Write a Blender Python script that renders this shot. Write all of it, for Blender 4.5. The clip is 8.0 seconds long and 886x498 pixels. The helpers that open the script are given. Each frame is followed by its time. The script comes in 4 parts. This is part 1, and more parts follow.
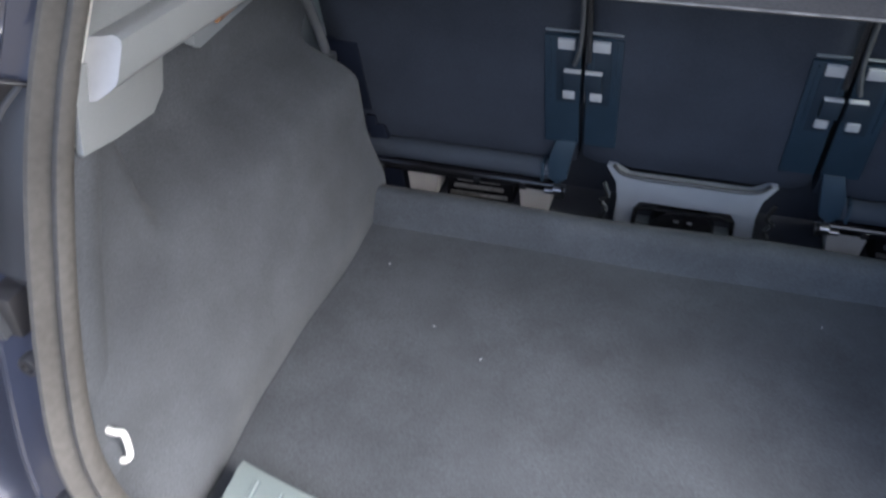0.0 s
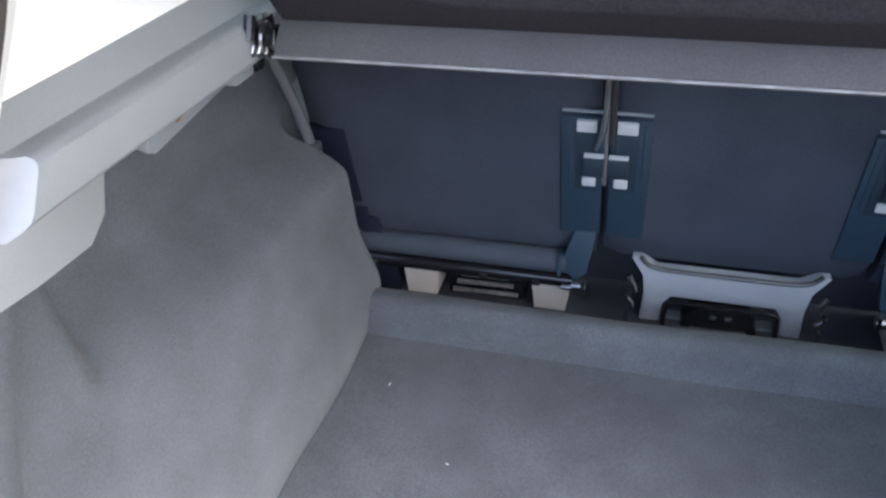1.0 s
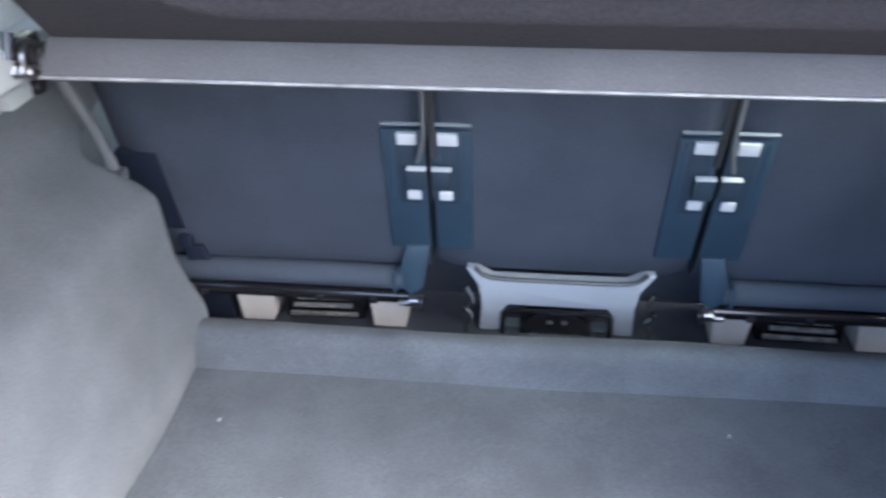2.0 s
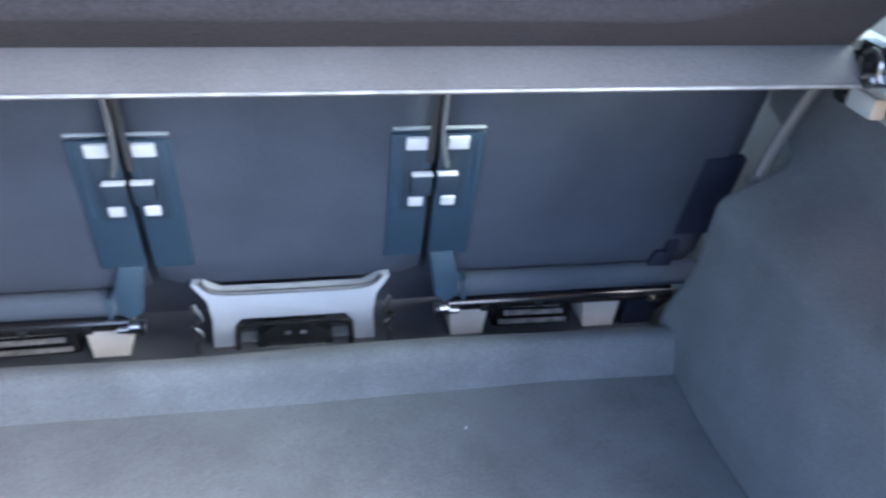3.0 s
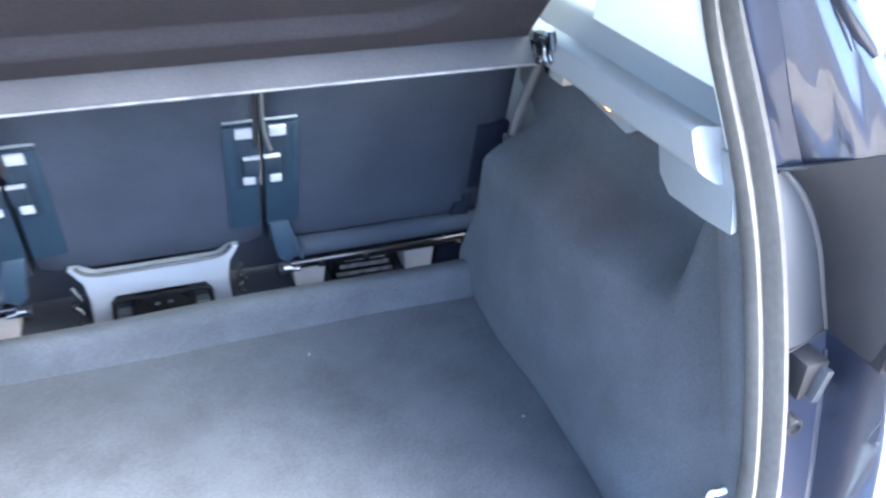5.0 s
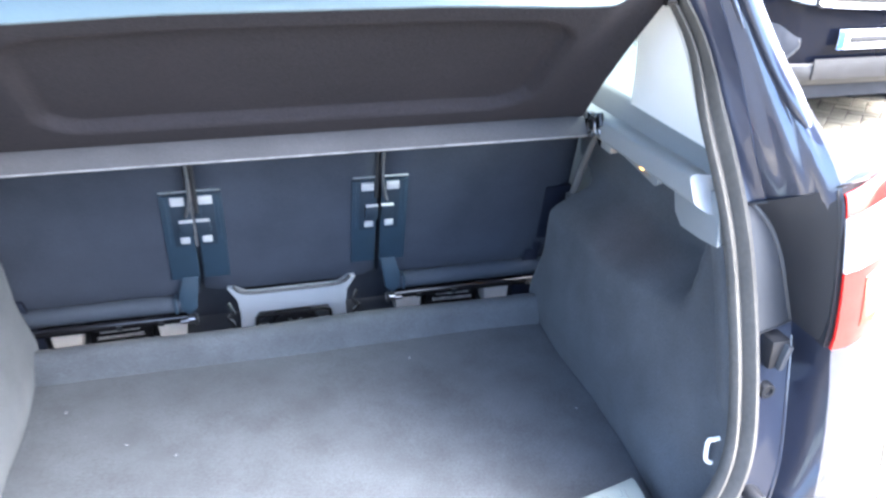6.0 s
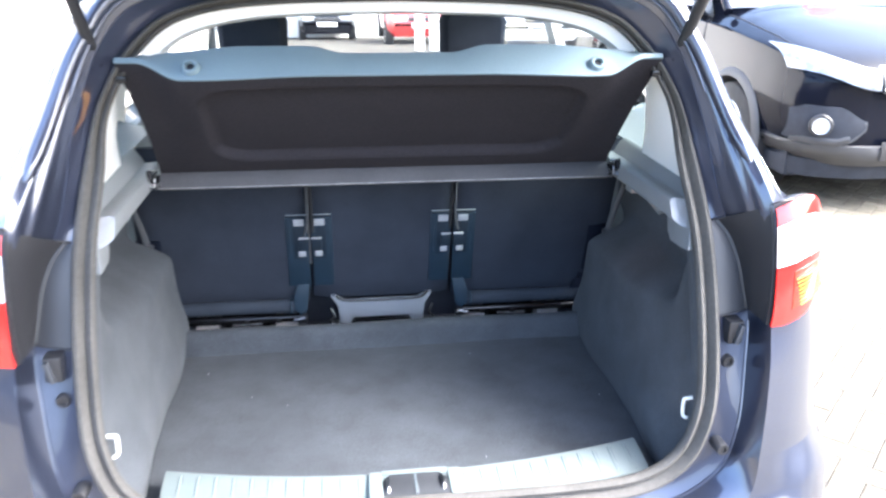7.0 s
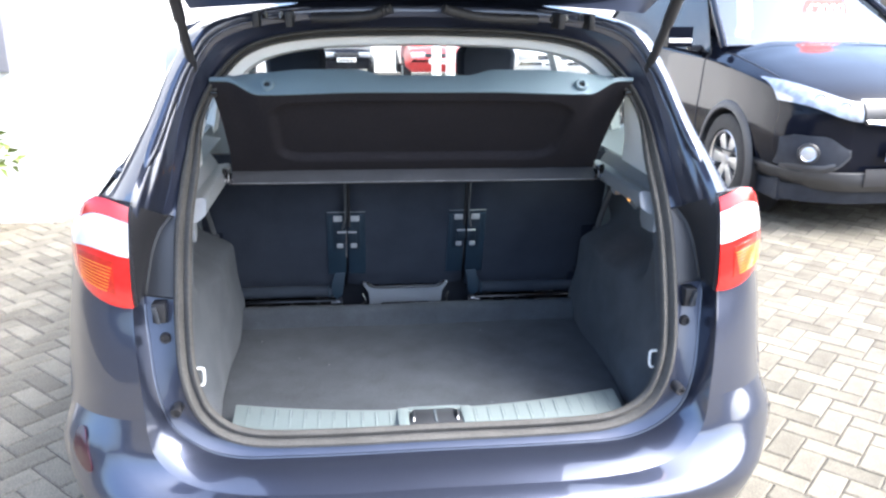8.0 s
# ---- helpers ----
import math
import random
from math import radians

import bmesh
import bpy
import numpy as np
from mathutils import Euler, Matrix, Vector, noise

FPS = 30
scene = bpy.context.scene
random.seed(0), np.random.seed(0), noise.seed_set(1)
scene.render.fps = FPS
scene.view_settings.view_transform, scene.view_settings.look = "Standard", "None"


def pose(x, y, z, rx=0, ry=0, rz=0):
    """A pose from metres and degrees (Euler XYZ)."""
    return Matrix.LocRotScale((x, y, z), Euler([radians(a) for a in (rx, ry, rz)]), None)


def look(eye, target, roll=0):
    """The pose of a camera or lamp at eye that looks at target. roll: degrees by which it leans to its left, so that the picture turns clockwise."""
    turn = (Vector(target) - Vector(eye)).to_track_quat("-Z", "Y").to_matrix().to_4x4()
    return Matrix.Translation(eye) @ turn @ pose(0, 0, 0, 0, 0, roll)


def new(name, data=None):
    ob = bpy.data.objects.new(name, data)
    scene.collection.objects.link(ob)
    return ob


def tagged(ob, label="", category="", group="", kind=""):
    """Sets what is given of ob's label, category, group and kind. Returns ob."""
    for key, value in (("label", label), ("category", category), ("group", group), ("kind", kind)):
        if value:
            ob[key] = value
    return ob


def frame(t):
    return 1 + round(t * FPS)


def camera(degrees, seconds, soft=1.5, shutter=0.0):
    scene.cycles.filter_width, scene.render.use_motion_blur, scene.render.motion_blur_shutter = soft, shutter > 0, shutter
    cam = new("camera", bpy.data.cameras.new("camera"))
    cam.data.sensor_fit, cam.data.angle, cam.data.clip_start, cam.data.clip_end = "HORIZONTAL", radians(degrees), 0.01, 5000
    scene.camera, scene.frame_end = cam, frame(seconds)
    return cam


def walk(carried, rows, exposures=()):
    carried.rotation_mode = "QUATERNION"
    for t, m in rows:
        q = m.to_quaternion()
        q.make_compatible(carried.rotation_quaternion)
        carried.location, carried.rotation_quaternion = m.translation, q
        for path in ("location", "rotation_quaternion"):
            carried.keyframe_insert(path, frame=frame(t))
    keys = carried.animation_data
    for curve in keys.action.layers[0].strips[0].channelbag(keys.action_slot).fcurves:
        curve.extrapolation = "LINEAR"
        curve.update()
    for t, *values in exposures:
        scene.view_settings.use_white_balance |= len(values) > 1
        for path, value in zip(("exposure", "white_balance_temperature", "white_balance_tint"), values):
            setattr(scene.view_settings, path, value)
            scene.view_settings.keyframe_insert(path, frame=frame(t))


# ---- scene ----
cam = camera(57.2, 8.0, soft=2.4, shutter=0.45)
PATH = [
    (0, (-0.045, -0.274, 1.447), (-0.544, 1.244, 0.244), -1.5),
    (0.5, (-0.107, -0.154, 1.405), (-0.61, 1.413, 0.269), -2.7),
    (1, (-0.136, -0.095, 1.4), (-0.615, 1.516, 0.316), -2.5),
    (1.2, (-0.13, -0.083, 1.402), (-0.594, 1.535, 0.323), -2.5),
    (2.3, (-0.054, -0.048, 1.377), (-0.077, 1.653, 0.325), 0.9),
    (2.5, (-0.04, -0.041, 1.376), (0.043, 1.659, 0.326), 2.1),
    (3, (0.01, -0.013, 1.37), (0.353, 1.654, 0.32), 3.5),
    (3.5, (0.05, 0.006, 1.367), (0.646, 1.577, 0.282), 4.8),
    (4, (0.091, -0.01, 1.384), (0.885, 1.424, 0.238), 5.6),
    (4.2, (0.087, -0.05, 1.402), (0.898, 1.372, 0.254), 4.9),
    (5.3, (-0.002, -0.409, 1.516), (0.541, 1.233, 0.511), 1.4),
    (5.5, (-0.033, -0.472, 1.535), (0.497, 1.196, 0.568), 1.4),
    (6, (-0.109, -0.678, 1.586), (0.366, 1.054, 0.706), 1.1),
    (6.5, (-0.147, -0.9, 1.634), (0.251, 0.905, 0.872), 0.5),
    (7, (-0.13, -1.174, 1.631), (0.128, 0.683, 0.936), 0.5),
    (7.5, (-0.15, -1.406, 1.654), (0.04, 0.472, 0.991), 0.9),
    (8, (-0.195, -1.611, 1.651), (0.033, 0.278, 1.036), 0.8),
]
EXPOSURES = [(0.0, 2.70, 5800, 9), (0.5, 3.05, 5750, 9), (1.0, 3.37, 5750, 9), (2.5, 4.57, 5650, 8), (3.0, 4.71, 5580, 8), (3.5, 4.78, 5500, 8), (4.0, 4.86, 5400, 7),
             (5.5, 4.66, 5500, 8), (6.0, 4.40, 5580, 8), (6.5, 4.04, 5650, 8), (7.0, 3.62, 5650, 8), (7.5, 3.26, 5600, 7), (8.0, 2.77, 5600, 7)]
walk(cam, [(t, look(eye, target, roll)) for t, eye, target, roll in PATH], EXPOSURES)

# ---- world, sun and exposure ----
SUN_UP, SUN_TURN = 48.0, 111.0      # degrees above the ground, and clockwise from +y
world = bpy.data.worlds.new("daylight")
scene.world = world
world.use_nodes = True
wn = world.node_tree.nodes
sky = wn.new("ShaderNodeTexSky")
sky.sky_type = "NISHITA"
sky.sun_disc = False
sky.sun_elevation, sky.sun_rotation = radians(SUN_UP), radians(SUN_TURN)
sky.dust_density = 7.0
sky.ozone_density = 0.6
wn["Background"].inputs["Strength"].default_value = 0.15
world.node_tree.links.new(sky.outputs["Color"], wn["Background"].inputs["Color"])
sun = new("sun", bpy.data.lights.new("sun", "SUN"))
sun.data.energy, sun.data.angle, sun.data.color = 0.78, radians(34.0), (1.0, 0.96, 0.90)
d = Vector((math.sin(radians(SUN_TURN)) * math.cos(radians(SUN_UP)), math.cos(radians(SUN_TURN)) * math.cos(radians(SUN_UP)), math.sin(radians(SUN_UP))))
sun.matrix_world = look(d * 30, (0, 0, 0))

# ---- materials ----


def mat(name, col, rough=0.6, metal=0.0, var=0.2, big=6.0, fine=0.0, fvar=0.15, bump=0.0, coat=0.0, tint=None, rand=0.0, spec=0.5, sheen=0.0, coat_ior=1.5):
    """A surface with two scales of colour variation (big, fine: features per metre), relief and optional clear coat."""
    m = bpy.data.materials.new(name)
    m.use_nodes = True
    n, l = m.node_tree.nodes, m.node_tree.links
    b = n["Principled BSDF"]
    b.inputs["Roughness"].default_value, b.inputs["Metallic"].default_value = rough, metal
    b.inputs["Coat Weight"].default_value, b.inputs["Coat Roughness"].default_value = coat, 0.015
    b.inputs["Coat IOR"].default_value = coat_ior
    b.inputs["Specular IOR Level"].default_value = spec
    b.inputs["Sheen Weight"].default_value = sheen
    tc = n.new("ShaderNodeTexCoord")
    n1 = n.new("ShaderNodeTexNoise")
    n1.inputs["Scale"].default_value, n1.inputs["Detail"].default_value = big, 4
    l.new(tc.outputs["Object"], n1.inputs["Vector"])
    ramp = n.new("ShaderNodeValToRGB")
    dark = tint or [c * (1 - var) for c in col]
    ramp.color_ramp.elements[0].position, ramp.color_ramp.elements[1].position = 0.3, 0.7
    ramp.color_ramp.elements[0].color = (*dark, 1)
    ramp.color_ramp.elements[1].color = (*[min(1, c * (1 + var)) for c in col], 1)
    l.new(n1.outputs["Fac"], ramp.inputs["Fac"])
    out = ramp.outputs["Color"]
    if fine:
        n2 = n.new("ShaderNodeTexNoise")
        n2.inputs["Scale"].default_value, n2.inputs["Detail"].default_value = fine, 3
        l.new(tc.outputs["Object"], n2.inputs["Vector"])
        mr = n.new("ShaderNodeMapRange")
        mr.inputs["From Min"].default_value, mr.inputs["From Max"].default_value = 0.3, 0.7
        mr.inputs["To Min"].default_value, mr.inputs["To Max"].default_value = 1 - fvar, 1 + fvar
        l.new(n2.outputs["Fac"], mr.inputs["Value"])
        mix = n.new("ShaderNodeMix")
        mix.data_type, mix.blend_type = "RGBA", "MULTIPLY"
        mix.inputs["Factor"].default_value = 1
        l.new(out, mix.inputs[6])
        l.new(mr.outputs["Result"], mix.inputs[7])
        out = mix.outputs[2]
        if bump:
            bp = n.new("ShaderNodeBump")
            bp.inputs["Strength"].default_value, bp.inputs["Distance"].default_value = bump, 0.004
            l.new(n2.outputs["Fac"], bp.inputs["Height"])
            l.new(bp.outputs["Normal"], b.inputs["Normal"])
    if rand:
        oi = n.new("ShaderNodeObjectInfo")
        ge = n.new("ShaderNodeNewGeometry")
        add = n.new("ShaderNodeMath")
        add.operation = "ADD"
        l.new(oi.outputs["Random"], add.inputs[0])
        l.new(ge.outputs["Random Per Island"], add.inputs[1])
        fr = n.new("ShaderNodeMath")
        fr.operation = "FRACT"
        l.new(add.outputs[0], fr.inputs[0])
        m2 = n.new("ShaderNodeMapRange")
        m2.inputs["To Min"].default_value, m2.inputs["To Max"].default_value = 1 - rand, 1 + rand
        l.new(fr.outputs[0], m2.inputs["Value"])
        mx = n.new("ShaderNodeMix")
        mx.data_type, mx.blend_type = "RGBA", "MULTIPLY"
        mx.inputs["Factor"].default_value = 1
        l.new(out, mx.inputs[6])
        l.new(m2.outputs["Result"], mx.inputs[7])
        out = mx.outputs[2]
    l.new(out, b.inputs["Base Color"])
    return m


def glass(name, col=(0.9, 0.95, 0.93), rough=0.0, base=0.05):
    m = bpy.data.materials.new(name)
    m.use_nodes = True
    n, l = m.node_tree.nodes, m.node_tree.links
    n.remove(n["Principled BSDF"])
    tr, gl, mx, lw = n.new("ShaderNodeBsdfTransparent"), n.new("ShaderNodeBsdfGlossy"), n.new("ShaderNodeMixShader"), n.new("ShaderNodeLayerWeight")
    tr.inputs["Color"].default_value = (*col, 1)
    gl.inputs["Roughness"].default_value = rough
    lw.inputs["Blend"].default_value = 0.5
    fr = n.new("ShaderNodeMath")
    fr.operation = "POWER"
    fr.inputs[1].default_value = 4.0
    l.new(lw.outputs["Facing"], fr.inputs[0])
    sc = n.new("ShaderNodeMath")
    sc.operation = "MULTIPLY_ADD"
    sc.inputs[1].default_value, sc.inputs[2].default_value = 0.8, base
    l.new(fr.outputs[0], sc.inputs[0])
    fr = sc
    l.new(fr.outputs[0], mx.inputs[0])
    l.new(tr.outputs[0], mx.inputs[1])
    l.new(gl.outputs[0], mx.inputs[2])
    l.new(mx.outputs[0], n["Material Output"].inputs["Surface"])
    return m


def glow(name, col, strength):
    m = bpy.data.materials.new(name)
    m.use_nodes = True
    b = m.node_tree.nodes["Principled BSDF"]
    b.inputs["Base Color"].default_value = (*col, 1)
    b.inputs["Emission Color"].default_value = (*col, 1)
    b.inputs["Emission Strength"].default_value = strength
    return m


CARPET = mat("boot_carpet", (0.051, 0.057, 0.066), 0.95, var=0.17, big=11, fine=360, fvar=0.19, bump=0.18, spec=0.15, sheen=0.06)
SIDE_CARPET = mat("side_carpet", (0.064, 0.070, 0.080), 0.95, var=0.16, big=10, fine=400, fvar=0.18, bump=0.16, spec=0.15, sheen=0.06)
SEAT_CLOTH = mat("seat_back_cloth", (0.034, 0.040, 0.055), 0.92, var=0.12, big=9, fine=520, fvar=0.15, bump=0.15, spec=0.15)
ROLL_CLOTH = mat("seat_roll_cloth", (0.034, 0.041, 0.055), 0.9, var=0.10, big=8, fine=500, fvar=0.12, bump=0.2, spec=0.2)
TEAL = mat("teal_plastic", (0.015, 0.030, 0.049), 0.5, var=0.10, big=20)
SLOT = mat("slot_teal_plastic", (0.010, 0.020, 0.034), 0.6, var=0.1, big=20)
DARK_TEAL = mat("dark_navy_plastic", (0.006, 0.009, 0.020), 0.7, var=0.1, big=15, spec=0.25)
CLIP = mat("pale_clip_plastic", (0.36, 0.37, 0.39), 0.5, var=0.08, big=40)
GREY_TRIM = mat("grey_trim_plastic", (0.215, 0.228, 0.240), 0.6, var=0.05, big=5, fine=700, fvar=0.06, bump=0.12)
DARK_TRIM = mat("dark_grey_plastic", (0.10, 0.115, 0.125), 0.55, var=0.08, big=6, fine=600, fvar=0.06, bump=0.1)
WHITE_TRIM = mat("white_pillar_trim", (0.82, 0.83, 0.82), 0.6, var=0.03, big=6)
LIGHT_TRIM = mat("pale_headlining", (0.80, 0.80, 0.78), 0.8, var=0.05, big=6, fine=500, fvar=0.05)
SILL = mat("sill_plastic", (0.140, 0.168, 0.170), 0.5, var=0.05, big=6, fine=600, fvar=0.05, bump=0.1)
WELL = mat("latch_well_plastic", (0.035, 0.037, 0.042), 0.4, var=0.1, big=30)
STRIP = mat("strip_plastic", (0.21, 0.23, 0.25), 0.5, var=0.06, big=8)
BAR = mat("guide_bar_plastic", (0.046, 0.050, 0.058), 0.45, var=0.08, big=14)
BRACKET = mat("bracket_grey_plastic", (0.26, 0.275, 0.30), 0.5, var=0.06, big=12)
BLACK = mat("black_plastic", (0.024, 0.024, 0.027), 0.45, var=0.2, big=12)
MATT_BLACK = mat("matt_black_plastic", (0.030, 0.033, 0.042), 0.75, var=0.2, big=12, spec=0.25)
BLACK_GLOSS = mat("black_gloss_metal", (0.012, 0.012, 0.014), 0.18, 0.3, var=0.2, big=12)
RUNNER = mat("runner_glint_metal", (0.20, 0.195, 0.19), 0.30, 0.35, var=0.5, big=60)
STEEL = mat("bright_steel", (0.62, 0.62, 0.62), 0.25, 1.0, var=0.1, big=30)
DARK_STEEL = mat("dark_steel", (0.20, 0.20, 0.21), 0.3, 1.0, var=0.2, big=30)
CHROME = mat("chrome", (0.80, 0.80, 0.82), 0.12, 1.0, var=0.05, big=30)
CREAM = mat("cream_foam_block", (0.37, 0.35, 0.325), 0.75, var=0.08, big=14)
STRAP = mat("grey_strap", (0.075, 0.078, 0.086), 0.6, var=0.1, big=30)
BEAD = mat("edge_bead_plastic", (0.165, 0.165, 0.17), 0.3, var=0.45, big=35)
HOOK = mat("pale_hook_metal", (0.80, 0.80, 0.78), 0.4, var=0.06, big=40)
RUBBER = mat("seal_rubber", (0.080, 0.077, 0.073), 0.92, var=0.16, big=9, fine=120, fvar=0.10, spec=0.12)
PAINT = mat("navy_metallic_paint", (0.049, 0.057, 0.090), 0.34, 0.7, var=0.06, big=3, fine=1500, fvar=0.25, coat=1.0, coat_ior=1.7)
GUTTER = mat("navy_paint_inner", (0.040, 0.047, 0.078), 0.32, 0.50, var=0.15, big=9, coat=0.8)
COVER = mat("lamp_side_plastic", (0.034, 0.036, 0.042), 0.48, var=0.08, big=8, fine=500, fvar=0.06)
HOUSING = mat("lamp_housing_plastic", (0.022, 0.022, 0.025), 0.42, var=0.08, big=10, spec=0.3)
SHELF_UNDER = mat("shelf_underside_felt", (0.0255, 0.0240, 0.0285), 0.95, var=0.10, big=4, fine=300, fvar=0.2, bump=0.3, spec=0.1)
SHELF_BAND = mat("shelf_front_band_felt", (0.068, 0.068, 0.074), 0.8, var=0.10, big=9, fine=420, fvar=0.14, bump=0.2, spec=0.3)
SHELF_TOP = mat("shelf_top_plastic", (0.145, 0.20, 0.235), 0.6, var=0.05, big=4, fine=500, fvar=0.06)
RED_LENS = mat("red_lens", (0.62, 0.018, 0.014), 0.12, var=0.12, big=40, coat=1.0)
DARK_RED = mat("dark_red_reflector", (0.035, 0.007, 0.014), 0.2, var=0.15, big=60, coat=0.5)
ORANGE_LENS = mat("amber_red_lens", (0.46, 0.022, 0.010), 0.15, var=0.2, big=60, coat=1.0)
AMBER = mat("amber_rib", (0.85, 0.24, 0.03), 0.2, var=0.15, big=50, coat=1.0)
CLEAR_LENS = mat("clear_lens", (0.78, 0.74, 0.74), 0.10, var=0.10, big=30, coat=1.0)
GLASS = glass("window_glass")
TINT = glass("tinted_glass", (0.62, 0.66, 0.66), base=0.30)
SMOKE = glass("smoked_glass", (0.28, 0.33, 0.31))
LAMP_ON = glow("lit_boot_lamp", (1.0, 0.45, 0.08), 0.7)
LAMP_OFF = mat("boot_lamp_amber", (0.20, 0.10, 0.05), 0.3, var=0.1, big=30)
TYRE = mat("tyre_rubber", (0.022, 0.022, 0.023), 0.8, var=0.2, big=14)
ALLOY = mat("alloy_wheel", (0.60, 0.60, 0.61), 0.3, 0.9, var=0.05, big=20)
SUV_PAINT = mat("black_car_paint", (0.005, 0.006, 0.011), 0.15, 0.0, var=0.1, big=3, coat=0.6, spec=0.08, coat_ior=1.26)
SKID = mat("dark_bumper_plastic", (0.045, 0.045, 0.048), 0.5, var=0.1, big=8)
SUV_GREY = mat("grey_bumper_plastic", (0.045, 0.045, 0.048), 0.55, var=0.1, big=8)
LAMP_SHELL = mat("headlamp_housing", (0.24, 0.26, 0.30), 0.14, 0.3, var=0.3, big=18, coat=1.0)
HEADLAMP = mat("headlamp_reflector", (0.55, 0.57, 0.62), 0.12, 0.5, var=0.15, big=25, coat=1.0)
PAVER = mat("concrete_paver", (0.148, 0.133, 0.104), 0.9, var=0.22, big=7, fine=160, fvar=0.30, bump=0.4, rand=0.22, spec=0.2)
JOINT = mat("paver_joint_sand", (0.060, 0.055, 0.048), 0.95, var=0.2, big=12, fine=200, fvar=0.2, bump=0.3, spec=0.1)
WALL_WHITE = mat("white_render", (0.80, 0.79, 0.77), 0.85, var=0.04, big=1.5, fine=60, fvar=0.05, bump=0.15)
FRAME_GREY = mat("grey_window_frame", (0.16, 0.16, 0.18), 0.5, var=0.06, big=8)
RED_PAINT = mat("red_car_paint", (0.50, 0.030, 0.030), 0.3, var=0.08, big=3, coat=1.0)
WHITE_PAINT = mat("white_car_paint", (0.75, 0.75, 0.75), 0.3, var=0.04, big=3, coat=1.0)
FOLIAGE = mat("plant_leaves", (0.13, 0.17, 0.03), 0.6, var=0.3, big=14, rand=0.25)
POT = mat("stone_plant_pot", (0.20, 0.19, 0.17), 0.85, var=0.2, big=12, fine=90, fvar=0.15)
UNSEEN_WALL = mat("unseen_wall_brown", (0.20, 0.165, 0.125), 0.9, var=0.25, big=0.8, fine=14, fvar=0.25, bump=0.2, spec=0.2)
SIGN_RED = mat("red_card_sign", (0.62, 0.060, 0.050), 0.6, var=0.04, big=10)
SIGN_WHITE = mat("white_print", (0.80, 0.80, 0.80), 0.6, var=0.03, big=10)

# ---- mesh helpers ----


def part(name, bm, material, parent=None, label="", smooth=40):
    """Links a bmesh as one mesh object, under a thing or a part."""
    bmesh.ops.recalc_face_normals(bm, faces=bm.faces)
    me = bpy.data.meshes.new(name)
    for f in bm.faces:
        f.smooth = True
    for e in bm.edges:
        if len(e.link_faces) == 2 and e.calc_face_angle(0) > radians(smooth):
            e.smooth = False
    bm.to_mesh(me)
    bm.free()
    me.materials.append(material)
    ob = new(name, me)
    if parent is not None:
        ob.parent = parent
        ob.matrix_parent_inverse = parent.matrix_world.inverted() if parent.type != "MESH" else Matrix()
    if label:
        ob["label"] = label
    return ob


def thing(name, label, category, group="", at=(0, 0, 0)):
    ob = new(name)
    ob.location = at
    bpy.context.view_layer.update()
    return tagged(ob, label, category, group)


def spline(pts, n, closed=False):
    """n points along a Catmull-Rom curve through pts (tuples of any length), evenly by knot."""
    p = [np.array(q, float) for q in pts]
    k = len(p)
    out = []
    spans = k if closed else k - 1
    for i in range(n):
        u = i / n * spans if closed else i / (n - 1) * spans
        a = min(int(u), spans - 1)
        f = u - a
        g = (lambda q: p[q % k]) if closed else (lambda q: p[max(0, min(k - 1, q))])
        p0, p1, p2, p3 = g(a - 1), g(a), g(a + 1), g(a + 2)
        out.append(0.5 * (2 * p1 + (p2 - p0) * f + (2 * p0 - 5 * p1 + 4 * p2 - p3) * f * f + (3 * p1 - p0 - 3 * p2 + p3) * f ** 3))
    return out


def loft(rows, thick=0.0, ring=False, caps=False):
    """A skin over rows of points; thick: metres of solidity; ring: each row closes on itself."""
    bm = bmesh.new()
    vs = [[bm.verts.new(tuple(q)) for q in r] for r in rows]
    w = len(rows[0])
    for a, b in zip(vs, vs[1:]):
        for i in range(w if ring else w - 1):
            j = (i + 1) % w
            bm.faces.new((a[i], a[j], b[j], b[i]))
    if caps:
        bm.faces.new(vs[0])
        bm.faces.new(vs[-1][::-1])
    bmesh.ops.remove_doubles(bm, verts=bm.verts, dist=1e-5)
    if thick:
        bmesh.ops.recalc_face_normals(bm, faces=bm.faces)
        bmesh.ops.solidify(bm, geom=bm.faces[:], thickness=thick)
    return bm


def box(lo, hi, bevel=0.0, seg=2, m=None):
    bm = bmesh.new()
    bmesh.ops.create_cube(bm, size=1)
    lo, hi = Vector(lo), Vector(hi)
    for v in bm.verts:
        v.co = Vector(((v.co[i] + 0.5) * (hi[i] - lo[i]) + lo[i] for i in range(3)))
    if bevel:
        bmesh.ops.bevel(bm, geom=bm.edges[:], offset=bevel, segments=seg, affect="EDGES", profile=0.6)
    if m is not None:
        bm.transform(m)
    return bm


def join(*bms):
    """Several bmeshes as one."""
    me = bpy.data.meshes.new("tmp")
    out = bmesh.new()
    for b in bms:
        b.to_mesh(me)
        b.free()
        out.from_mesh(me)
        me.clear_geometry()
    bpy.data.meshes.remove(me)
    return out


def tube(pts, r, sides=10, close=False, flat=1.0, caps=True):
    """A round bar along points; r: one radius or one for each point; flat squashes it sideways."""
    p = [Vector(q) for q in pts]
    rows = []
    k = len(p)
    side = None
    for i, q in enumerate(p):
        a, b = (p[i - 1], p[(i + 1) % k]) if close else (p[max(0, i - 1)], p[min(k - 1, i + 1)])
        t = (b - a).normalized()
        if side is None:
            side = t.cross(Vector((0, 0, 1)))
            if side.length < 0.1:
                side = t.cross(Vector((0, 1, 0)))
        side = (side - t * side.dot(t)).normalized()
        up = t.cross(side)
        rr = r[i] if isinstance(r, (list, tuple)) else r
